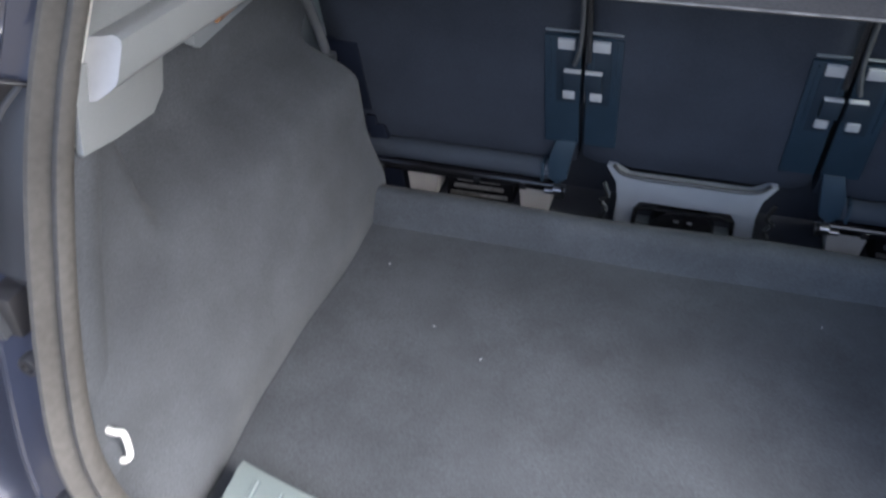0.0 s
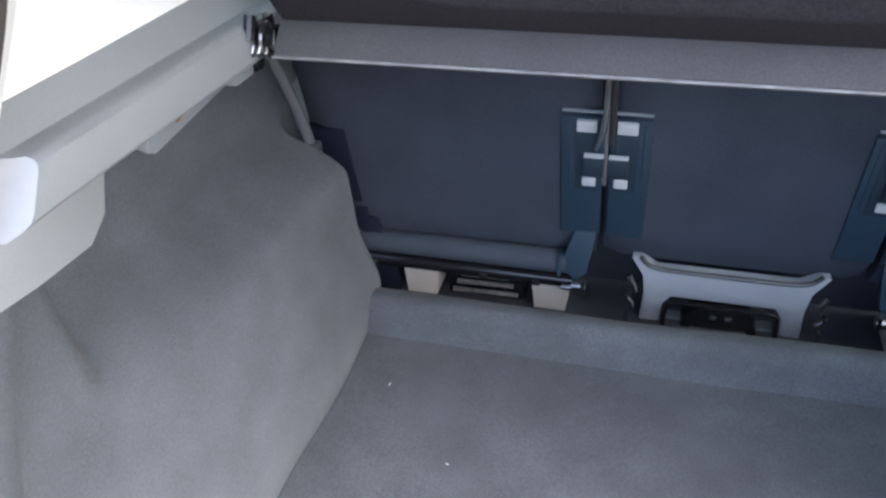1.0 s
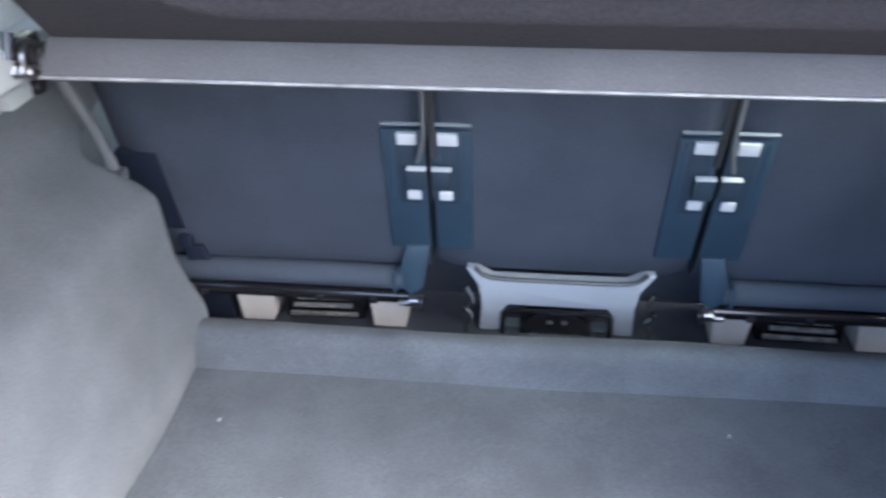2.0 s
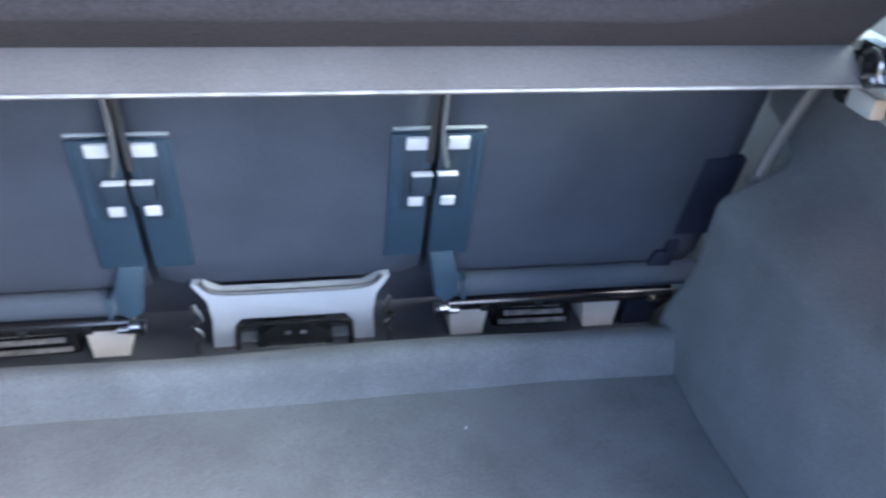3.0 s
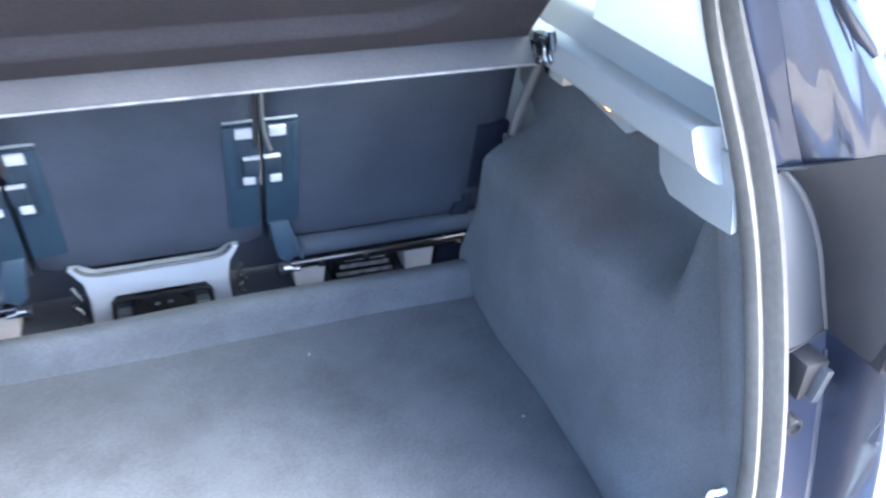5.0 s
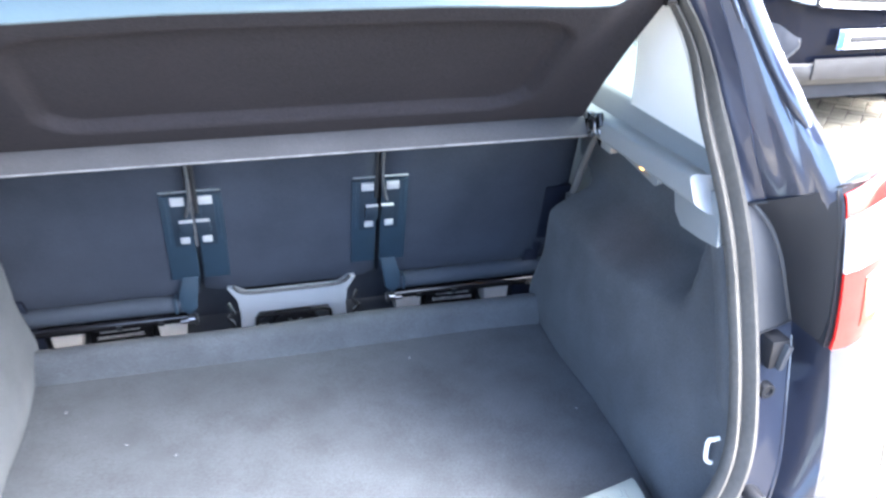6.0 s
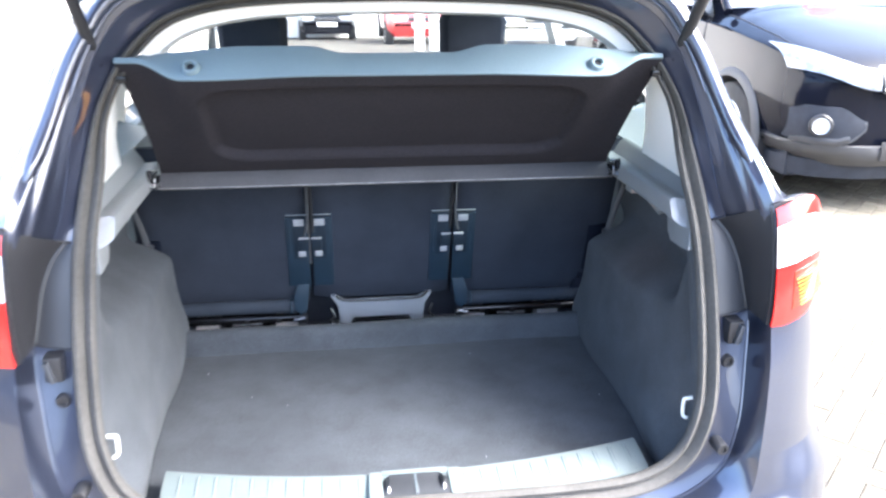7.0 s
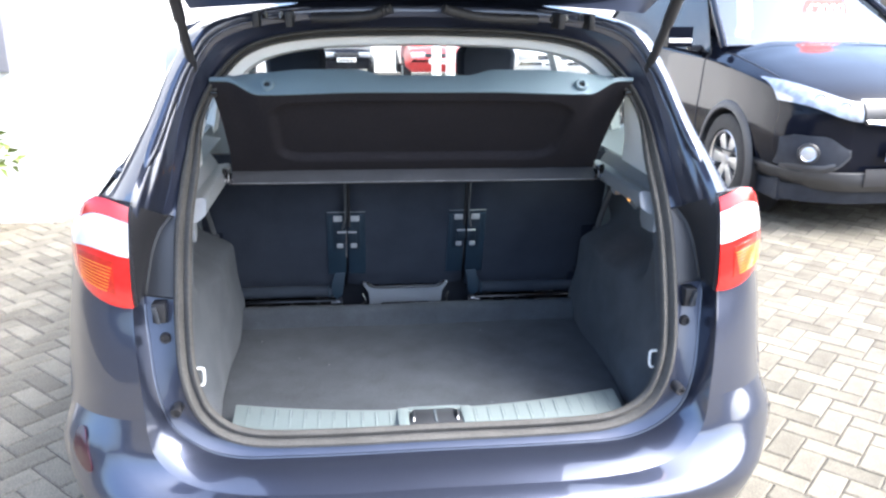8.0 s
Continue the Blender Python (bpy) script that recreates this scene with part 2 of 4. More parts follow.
        rows.append([q + (side * math.cos(c) * flat + up * math.sin(c)) * rr for c in (2 * math.pi * j / sides for j in range(sides))])
    if close:
        rows.append(rows[0])
    return loft(rows, ring=True, caps=caps and not close)


def lathe(prof, n=32, m=None, arc=1.0):
    """Turns (radius, height) pairs round z."""
    rows = [[(r * math.cos(2 * math.pi * arc * i / n), r * math.sin(2 * math.pi * arc * i / n), h) for i in range(n)] for r, h in prof]
    bm = loft(rows, ring=True)
    if m is not None:
        bm.transform(m)
    return bm


def plate(pts, depth, bevel=0.0, seg=2):
    """A flat outline of 3D points made depth (a vector) thick."""
    bm = bmesh.new()
    f = bm.faces.new([bm.verts.new(tuple(q)) for q in pts])
    r = bmesh.ops.extrude_face_region(bm, geom=[f])
    bmesh.ops.translate(bm, verts=[v for v in r["geom"] if isinstance(v, bmesh.types.BMVert)], vec=Vector(depth))
    bmesh.ops.recalc_face_normals(bm, faces=bm.faces)
    if bevel:
        bmesh.ops.bevel(bm, geom=bm.edges[:], offset=bevel, segments=seg, affect="EDGES", profile=0.6)
    return bm


def flip(rows, s):
    """Rows mirrored to side s of the car (1: x positive, -1: x negative)."""
    return [[(q[0] * s, q[1], q[2]) for q in r] for r in rows]


def ease(a, b, v):
    u = min(1.0, max(0.0, (v - a) / (b - a)))
    return u * u * (3 - 2 * u)


# ---- ground ----
# level up to the far end of the forecourt, then falling gently to the street


def fall(y):
    return -.075 * max(0, min(y, 24) - 12) * ease(12, 14, y)


gb = loft([[(x, y, -0.006 + fall(y)) for x in np.linspace(-400, 400, 9)] for y in (-400, -100, -20, 0, 12, 12.5, 13, 13.5, 14, 16, 20, 24, 60, 400)])
ground = tagged(part("ground", gb, JOINT), "block-paved forecourt with sandy joints", "paving", kind="structure")

# ---- the blue car ----
car = thing("car", "dark blue metallic family car with its tailgate open", "car")

# Right half of the rear, from the middle of the sill round to the middle of the roof:
# opening edge, outer edge of the painted gutter, corner of the body, flank.
EDGE = [(0, .105, .632), (.30, .105, .632), (.45, .11, .643), (.530, .113, .698), (.564, .120, .79), (.574, .152, .90), (.574, .203, 1.04),
        (.570, .250, 1.14), (.556, .310, 1.25), (.536, .362, 1.36), (.480, .41, 1.455), (.40, .435, 1.512), (.25, .455, 1.538), (0, .465, 1.545)]
GUT = [(0, .088, .592), (.32, .088, .592), (.49, .090, .603), (.594, .092, .668), (.634, .110, .755), (.653, .150, .87), (.662, .186, .972),
       (.640, .216, 1.08), (.602, .252, 1.20), (.576, .305, 1.34), (.530, .36, 1.468), (.455, .40, 1.540), (.27, .44, 1.572), (0, .455, 1.58)]
CORNER = [(0, -.030, .565), (.34, -.028, .565), (.54, .002, .577), (.634, .032, .640), (.652, .046, .75), (.664, .075, .88), (.669, .105, .972),
          (.664, .128, 1.09), (.664, .152, 1.195), (.620, .27, 1.34), (.565, .34, 1.475), (.49, .39, 1.56), (.28, .45, 1.598), (0, .47, 1.606)]
FLANK = [(0, -.075, .50), (.40, -.073, .50), (.71, -.005, .520), (.836, .125, .610), (.852, .20, .745), (.852, .24, .89), (.835, .25, 1.0),
         (.822, .28, 1.12), (.742, .36, 1.205), (.658, .44, 1.34), (.605, .50, 1.46), (.545, .54, 1.56), (.30, .60, 1.617), (0, .62, 1.625)]
NR = 66


def at(curve, z):
    """The point of a curve at height z, on its way up the side."""
    for a, b in zip(curve[8:], curve[9:]):
        if a[2] <= z <= b[2]:
            return a + (b - a) * ((z - a[2]) / (b[2] - a[2]))
    return curve[-1]


edge, gut, corner, flank = (spline(c, NR) for c in (EDGE, GUT, CORNER, FLANK))


def across(a, b, n, puff=0.0, axis=(0, -1, 0)):
    """n rows from curve a to curve b, pushed out by puff along axis in between."""
    ax = np.array(axis, float)
    return [[p + (q - p) * (i / n) + ax * puff * math.sin(math.pi * i / n) for p, q in zip(a, b)] for i in range(n + 1)]


for s in (1, -1):
    part("gutter", loft(flip(across(edge, gut, 4, -0.006), s), 0.002), GUTTER, car, "dark blue painted gutter round the boot opening")
    cut = max(i for i in range(NR) if corner[i][2] < 0.735)
    # the bumper bulges out below the quarter panel and its upper end fades into it
    proud = np.array((0.60, -0.70, 0.0)) * 0.024

    def swell(rows, k0):
        return [[q + proud * ease(0, .5, r / (len(rows) - 1)) * ease(19.2, 16.4, k0 + k) * ease(.25, .60, abs(q[0])) for k, q in enumerate(row)] for r, row in enumerate(rows)]
    skin = []
    for r in range(9):
        f = r / 8
        row = []
        for k in range(NR):
            b = ease(8, 24, k)
            ax = np.array(((.3 + .25 * b) * min(1, corner[k][0] / .3), -.9 + .1 * b, .4 * (1 - b))) * (.026 + .004 * b)
            row.append(corner[k] + (flank[k] - corner[k]) * f + ax * math.sin(math.pi * f))
        skin.append(row)
    skin = swell(skin, 0)
    part("quarter_panel", loft(flip([r[cut:] for r in skin], s), 0.003), PAINT, car)
    # flank of the car towards its nose
    side = []
    for y, w, zl, zs in ((None, 0, 0, 0), (.7, .895, .34, 1.16), (1.4, .91, .32, 1.11), (2.3, .912, .30, 1.06), (3.0, .90, .32, 1.00), (3.7, .86, .34, .92), (4.05, .70, .36, .80), (4.2, .35, .38, .74)):
        if y is None:
            a = [tuple(q) for q in flank[cut:] if q[2] <= 1.19][::3]
            a = [(.83, .17, .36)] + a
            nrow = len(a)
            side.append(a)
        else:
            zz = [zl + (zs - zl) * i / (nrow - 1) for i in range(nrow)]
            side.append([(w * (1 - 0.10 * ((z - .75) / .5) ** 2) if z > .75 else w * (1 - 0.06 * ((z - .75) / .4) ** 2), y, z) for z in zz])
    part("body_side", loft(flip(side, s), 0.003), PAINT, car)
    # rubber seal: two rounded ridges with a groove between
    sealpts = [(p[0] * s, p[1] - 0.004, p[2]) for p in edge]
    inw = []
    for i, p in enumerate(edge):
        a, b = edge[max(0, i - 1)], edge[min(NR - 1, i + 1)]
        t = Vector(b - a).normalized()
        n = Vector((0, -1, 0)).cross(t).normalized()
        if n.dot(Vector((0.0 - p[0], 0, 1.05 - p[2]))) < 0:
            n = -n
        inw.append(n)
    prof = [(-.015, .012), (-.018, -.004), (-.018, -.016), (-.014, -.022), (-.008, -.023), (-.003, -.017), (-.001, -.008), (.002, -.004), (.005, -.006), (.009, -.011), (.014, -.012), (.018, -.007), (.019, .002), (.014, .012)]
    rows = [[(s * (p[0] + n.x * u * g), p[1] + n.y * u * g + v, p[2] + n.z * u * g) for u, v in prof] for p, n in zip(edge, inw) for g in (1 - .42 * ease(1.22, 1.36, p[2]),)]
    part("seal", loft(rows, ring=True), RUBBER, car, "worn grey-brown rubber seal")



def both(rows):
    """Rows of the right half joined to their mirror image."""
    return [[(-q[0], q[1], q[2]) for q in reversed(r)] + [tuple(q) for q in r[1:]] for r in rows]


# the wall from the gutter to the corner turns into the shelf of the bumper below the sill
wall = across(gut, corner, 16, 0.011, (0, -.5, .86))
for i, r in enumerate(wall):
    for p in r:
        # pressed folds where the pillar meets the lamp, running out upwards
        fold = ease(1.13, 1.17, p[2]) * ease(1.46, 1.20, p[2])
        p[1] -= fold * (.0026 * math.sin(i * 1.15 + 9 * (p[2] - 1.15)) + .0010 * math.sin(i * 1.7 + 60 * p[2])) * math.sin(math.pi * i / 16)
part("rear_pillar", loft(both(wall), 0.003), PAINT, car, "glossy dark blue wall round the gutter", smooth=60)
# rounded beads added in the channel at the upper corners for streaks of highlight
for s in (1, -1):
    for row, z0, z1 in ((4, 1.36, 1.585), (9, 1.26, 1.58), (13, 1.46, 1.60)):
        run = [p for p in wall[row] if z0 < p[2] < z1 and p[0] > .20]
        part("highlight_bead", tube([(s * p[0], p[1] - .002, p[2] + .001) for p in run], [.002] + [.0048] * (len(run) - 2) + [.002], 10), PAINT, car)
bump = [r[:cut + 1] for r in skin]
lower = [[(p[0] * (1 - 0.006 * k * k), p[1] + 0.012 * k + 0.02 * k * k, p[2] - 0.085 * k) for p in bump[-1]] for k in (1, 2, 3)]
part("rear_bumper", loft(both(bump + lower), 0.003), PAINT, car, "glossy dark blue rear bumper", smooth=60)

# bonnet, nose and roof
roof = []
for y, w, z in ((.62, .56, 1.555), (1.0, .60, 1.60), (1.7, .61, 1.615), (2.4, .59, 1.585), (2.75, .56, 1.53)):
    roof.append([(w * u, y - (0.0 if y > .7 else 0.08 * u * u), z + 0.065 * (1 - u * u) - 0.02 * abs(u) ** 6) for u in np.linspace(-1, 1, 17)])
roof.insert(0, [(q[0], q[1], q[2]) for q in [(.565 * u, .62 - .08 * u * u, 1.625 - .065 * u * u) for u in np.linspace(-1, 1, 17)]])
part("roof", loft(roof, 0.012), PAINT, car)
hood = [[(w * u, y, z - 0.05 * u * u) for u in np.linspace(-1, 1, 13)] for y, w, z in ((3.35, .84, 1.08), (3.7, .84, 1.00), (4.0, .74, .90), (4.15, .52, .80), (4.24, .42, .60), (4.22, .42, .38))]
part("bonnet", loft(hood, 0.01), PAINT, car)
part("underbody", box((-.80, .25, .22), (.80, 4.1, .34), .02), BLACK, car)
for s in (1, -1):
    for y in (.95, 3.60):
        wm = Matrix.Translation((.80 * s, y, .315)) @ Matrix.Rotation(radians(90 * s), 4, "Y")
        w = part("wheel", lathe([(.20, -.08), (.29, -.10), (.315, -.07), (.315, .07), (.29, .10), (.20, .085)], 40, wm), TYRE, car)
        part("rim", lathe([(.0, .05), (.06, .055), (.17, .06), (.20, .085), (.20, -.06)], 28, wm), ALLOY, w)

# ---- open tailgate, just the upper part hangs over the opening ----
gate = []
for v in np.linspace(0, 1, 12):
    w = .56 + .05 * math.sin(math.pi * min(1, v * 1.3) * .5) - .10 * ease(.75, 1.0, v)
    gate.append([(w * u, .46 - 1.02 * v - 0.10 * (1 - u * u) * v + .06 * (1 - u * u) * (1 - v), 1.592 + .52 * v - .20 * v * v + .020 * (1 - abs(u) ** 2.5) * (1 - v)) for u in np.linspace(-1, 1, 25)])
tailgate = part("tailgate", loft(gate, -0.05), PAINT, car, "open tailgate raised over the boot")
inner = [[(q[0] * .93, q[1] - .004, q[2] - .006 - .016 * math.sin(math.pi * i / 11)) for q in r] for i, r in enumerate(gate) if i > 2]
part("inner_trim", loft(inner, 0.004), BLACK, tailgate, "black plastic tailgate lining")
for x in (-.36, .36):
    part("hinge", join(box((x - .045, .36, 1.556), (x - .030, .50, 1.592), .004), box((x + .030, .36, 1.556), (x + .045, .50, 1.592), .004), box((x - .05, .42, 1.570), (x + .05, .445, 1.584), .004)), BLACK, tailgate)
    sx = 1 if x > 0 else -1
    for dx in (-.018, .018):
        part("hinge_bolt", tube([(x + dx, .405, 1.588), (x + dx, .400, 1.574)], .006, 8), STEEL, tailgate)
    part("wiring_sleeve", tube(spline([(sx * .060 - .025, .36, 1.603), (sx * .085 - .02, .365, 1.594), (sx * .125 - .01, .372, 1.584), (sx * .20, .385, 1.578), (sx * .27, .41, 1.576)], 22), [.011 + .0022 * (k % 2) for k in range(22)], 10), BLACK, tailgate, "ribbed black wiring sleeve")
    part("gas_strut", join(tube([(sx * .545, .37, 1.446), (sx * .549, .25, 1.60)], .011, 10), tube([(sx * .549, .27, 1.575), (sx * .555, .06, 1.84)], .014, 10)), BLACK, tailgate)
    part("strut_ball", join(box((sx * .545 - .014, .360, 1.424), (sx * .545 + .014, .388, 1.458), .006)), BLACK_GLOSS, tailgate)

# ---- tail lamps ----


def lamp_face(s, u0, u1, v0, v1, n=12, k=6, out=0.012):
    """A patch of the leaf-shaped lamp: u from the corner of the body (0) round its flank (1), v from its lower edge to its upper."""
    rows = []
    for j in range(k + 1):
        v = v0 + (v1 - v0) * j / k
        r = []
        for i in range(n + 1):
            u = u0 + (u1 - u0) * i / n
            zl = .974 + .098 * u ** 1.5
            zh = 1.190 + .030 * math.sin(math.pi * min(1, u * 1.25)) - .075 * u ** 2.2
            z = zl + (zh - zl) * v
            f = (z - .97) / .22
            xa, ya = .658, .110 + .045 * f
            xb, yb = .830 - .020 * f, .265 + .03 * f
            bulge = math.sin(math.pi * min(1, u)) ** .8
            puff = math.sin(math.pi * min(1, max(0, v))) ** .5 * .008
            r.append((s * (xa + (xb - xa) * u + .020 * bulge + out * .5 + puff * .5), ya + (yb - ya) * u - .045 * bulge - out - puff, z))
        rows.append(r)
    return rows


for s in (1, -1):
    lamp = part("tail_lamp", loft(lamp_face(s, 0, 1, 0, 1, out=.002), .02), HOUSING, car, "red and clear tail lamp")
    part("red_lens", loft(lamp_face(s, .0, 1, 0, .51), .006), RED_LENS, lamp, "glossy red lens")
    part("clear_lens", loft(lamp_face(s, .0, 1, .515, .85), .006), CLEAR_LENS, lamp, "clear reversing lens")
    part("upper_red_lens", loft(lamp_face(s, .0, .9, .855, 1), .006), RED_LENS, lamp, "thin red lens")
    part("indicator", loft(lamp_face(s, .14, .60, .13, .44, out=.013), .003), ORANGE_LENS, lamp, "amber indicator element")
    for k in range(8):
        part("lens_rib", loft(lamp_face(s, .20 - .008 * k, .54 + .006 * k, .150 + .033 * k, .1575 + .033 * k, n=6, k=1, out=.018), .002), AMBER, lamp)
    # dark inner cheek of the lamp, from the cover's ridge to the lens
    ridge = spline([(.661, .188, .975), (.652, .200, 1.02), (.643, .213, 1.065), (.626, .230, 1.110), (.602, .247, 1.140)], 18)
    rim = spline([(.664, .108, .977), (.664, .115, 1.03), (.664, .125, 1.09), (.664, .137, 1.15), (.665, .152, 1.196)], 18)
    part("lamp_cheek", loft(flip(across(ridge, rim, 6, .007, (-.6, -.8, 0)), s), -0.004), HOUSING, lamp, "matt dark lamp cheek")
    if s < 0:
        refl = []
        for f in np.linspace(.56, .76, 9):
            h = math.sqrt(max(0.02, 1 - ((f - .66) / .105) ** 2))
            row = []
            for k in np.linspace(16.1 - 1.9 * h, 16.1 + 1.9 * h, 8):
                q, fr, g = int(k), int(f * 8), f * 8 - int(f * 8)
                a = skin[fr][q] + (skin[fr][q + 1] - skin[fr][q]) * (k - q)
                b = skin[fr + 1][q] + (skin[fr + 1][q + 1] - skin[fr + 1][q]) * (k - q)
                row.append(a + (b - a) * g + np.array((.004, -.004, 0)))
            refl.append(row)
        part("reflector", loft(flip(refl, s), .006), DARK_RED, car, "dark red oval bumper reflector")
    part("gutter_lip", tube([(s * p[0], p[1] - .001, p[2]) for p in gut if .5 < p[2] < .972], .0038, 8), PAINT, car)
    # grey cover between the seal and the lamp, narrowing upwards, with its rounded ridge
    cov = []
    for q in ridge:
        e = at(edge, q[2] - .006)
        cov.append([e + (q - e) * u + np.array((0, -.004 - .006 * math.sin(math.pi * u), 0)) for u in np.linspace(.08, 1.0, 8)])
    part("lamp_cover", loft(flip(cov, s), .002), COVER, lamp, "smooth grey plastic cover beside the seal")
    part("cover_ridge", tube([(q[0] * s, q[1] - .002, q[2]) for q in ridge], .0055, 10), COVER, lamp)
    e = at(edge, .966)
    part("panel_seam", tube([(s * (e[0] + .012), e[1] - .008, .966), (s * .640, .178, .971), (s * .661, .184, .973)], .0018, 6), BLACK, car)
    part("panel_seam", tube(spline([(s * .594, .244, 1.140), (s * .626, .214, 1.155), (s * .650, .180, 1.178), (s * .668, .150, 1.200), (s * .70, .150, 1.206)], 14), .0022, 6), BLACK, car)
    # proud strip along the rear pillar, rounded at its lower end
    strip = [at(corner, z) for z in np.linspace(1.262, 1.565, 24)]
    part("pillar_strip", tube([(s * (p[0] - .009), p[1] + .002, p[2]) for p in strip], [.004, .010, .013] + [.014] * 20 + [.012], 14), PAINT, car, "glossy dark blue strip on the rear pillar")

# pale scuffs on the bumper shelf
for x, y, z, dx in ((-.455, .012, .5815, .004), (-.43, .040, .5865, -.010), (.055, -.012, .5730, .003), (.33, -.004, .5745, .012)):
    part("scuff", tube([(x, y, z), (x + dx * .4, y + .005, z + .0014), (x + dx, y + .011, z + .0030)], [.0006, .0013, .0005], 6, flat=.8), CLIP, car, "pale scuff in the paint")

# things set in the gutter: wedge striker, buffers
for s in (1, -1):
    st = part("guide_striker", box((s * .627 - .015, .150, .915), (s * .627 + .015, .186, .962), .004), BLACK, car, "black tailgate guide block")
    part("wedge", box((-.0045, -.010, -.020), (.0045, .010, .020), .002, 2, Matrix.Translation((s * .631, .150, .937)) @ Matrix.Rotation(radians(s * 14), 4, "Y")), BAR, st, "grey guide wedge")
    for x, y, z in ((.617, .150, .879), (.594, .083, .725)):
        rm = Matrix.Translation((s * x, y, z)) @ Matrix.Rotation(radians(90), 4, "X")
        part("rubber_buffer", lathe([(.0, .002), (.006, .002), (.007, .006), (.011, .006), (.0125, .003), (.013, -.03)], 20, rm), BLACK, car)

# ---- inside the boot: floor, step, sill plate ----
fl = [[(x * (1 - .03 * ease(.5, .2, y)), y, .600 + .002 * math.sin(9 * x + 5 * y)) for x in np.linspace(-.545, .545, 31)] for y in np.linspace(.19, .845, 20)]
part("boot_floor", loft(fl, 0.02), CARPET, car, "flat grey carpeted boot floor")
step = [(.832, .598), (.836, .612), (.838, .640), (.842, .652), (.849, .660), (.860, .663), (.880, .657), (.890, .648), (.893, .60)]
part("floor_step", loft([[(x, y + .003 * math.sin(7 * x), z + .0015 * math.sin(13 * x)) for y, z in step] for x in np.linspace(-.56, .56, 41)]), CARPET, car, "carpeted step behind the rear seats")
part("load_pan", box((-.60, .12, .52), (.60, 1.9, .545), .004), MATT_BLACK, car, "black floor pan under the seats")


def plate_edges(x):
    q = (x / .485) ** 2
    return .197 + .064 * q, .112 + .044 * q


lint = bmesh.new()
rl = random.Random(3)
for k in range(7):
    c, a = Vector((rl.uniform(-.5, .5), rl.uniform(.25, .80), .6035)), rl.uniform(0, 3.14)
    dx, dy = Vector((math.cos(a), math.sin(a), 0)) * rl.uniform(.001, .004), Vector((-math.sin(a), math.cos(a), 0)) * rl.uniform(.0006, .0012)
    lint.faces.new([lint.verts.new(c + q) for q in (-dx - dy, dx - dy, dx + dy, -dx + dy)])
tagged(part("lint", lint, BRACKET, car, "pale specks of lint on the carpet"), kind="stuff")
sill = part("sill_plate", loft([[(x, b, .622), (x, b + .004, .632), (x, b + .02, .636), (x, a - .012, .645), (x, a, .642), (x, a + .002, .60)] for x in np.linspace(-.487, .487, 49) for a, b in [plate_edges(x)]], 0.003), SILL, car, "pale grey ribbed plastic sill plate")
for s in (1, -1):
    for k in range(11):
        x = s * (.105 + .035 * k)
        a, b = plate_edges(x)
        part("rib", loft([[(x + dx, b + .013, .6335 + dz), (x + dx, a - .016, .6440 + dz)] for dx, dz in ((-.0035, 0), (-.002, .0026), (.002, .0026), (.0035, 0))]), SILL, sill)
        part("rib_groove", loft([[(x + dx, b + .013, .6345), (x + dx, a - .016, .6450)] for dx in (.0036, .0056)]), DARK_TRIM, sill)
well = part("latch_well", plate([(-.062, .118, .6462), (-.058, .172, .6474), (-.044, .188, .6480), (.054, .188, .6480), (.068, .172, .6474), (.072, .118, .6462)], (0, 0, -.012), .003), WELL, sill, "black tailgate latch well")
part("latch_bar", box((.002, .122, .640), (.008, .186, .6495), .002), DARK_TRIM, well)
for x in (-.050, .058):
    part("latch_loop", tube(spline([(x, .132, .645), (x, .142, .652), (x, .166, .652), (x, .176, .645)], 10), .0036, 8), DARK_STEEL, well, "dark steel latch loop")
for x0, x1 in ((-.088, -.060), (.070, .098)):
    part("latch_cover", box((x0, .112, .630), (x1, .196, .6498), .006), SILL, sill)
part("latch_cover", box((-.062, .186, .630), (.072, .198, .6500), .004), SILL, sill)
part("latch_cover", box((-.062, .110, .628), (.072, .120, .6455), .004), SILL, sill)

# ---- carpeted sides of the boot ----


def panel_x(y, z):
    x = .533 + .006 * ease(.66, .60, z) + (.11 + .06 * ease(.62, .40, y)) * max(0, z - .675) - .014 * ease(.42, .22, y) * ease(.80, .62, z)
    x = x + (.555 + .012 * ease(.80, .90, z) - x) * ease(.34, .17, y) * ease(.62, .74, z)
    deep = ease(.872, .955, z - .032 * ease(.60, .34, y)) * ease(.322, .378, y)
    x = x + (.674 - x) * deep
    x += .004 * math.sin(17 * y + 9 * z) * ease(.4, .6, y) * ease(.95, .85, z)
    return x


def front_y(z):
    return .896 - .044 * ease(.64, .80, z) + .13 * ease(.925, .965, z)


def rear_y(z):
    for (a, b) in zip(EDGE[2:], EDGE[3:]):
        if a[2] <= z <= b[2]:
            return a[1] + (b[1] - a[1]) * (z - a[2]) / (b[2] - a[2]) + .012
    return .122


for s in (1, -1):
    rows = []
    for z in list(np.linspace(.596, 1.12, 60)):
        a, b = rear_y(z), front_y(z)
        r = [(s * panel_x(a + (b - a) * u, z), a + (b - a) * u, z) for u in np.linspace(0, 1, 70)]
        r += [(s * (panel_x(b, z) + .012), b + .010, z), (s * (panel_x(b, z) + .05), b + .012, z)]
        rows.append(r)
    side = part("side_carpet", loft(rows, 0.004), SIDE_CARPET, car, "grey carpeted boot side with wheel arch bulge", smooth=60)
    part("floor_gap", tube([(s * (panel_x(y, .604) - .001), y, .6015) for y in np.linspace(.255, .845, 24)], .0013, 6), MATT_BLACK, car)
    # lashing eye on a dark plate whose colour paints the shade of its recess
    part("recess_shade", box((s * .5600 - .003, .134, .750), (s * .5600 + .003, .172, .806), .002), WELL, side)
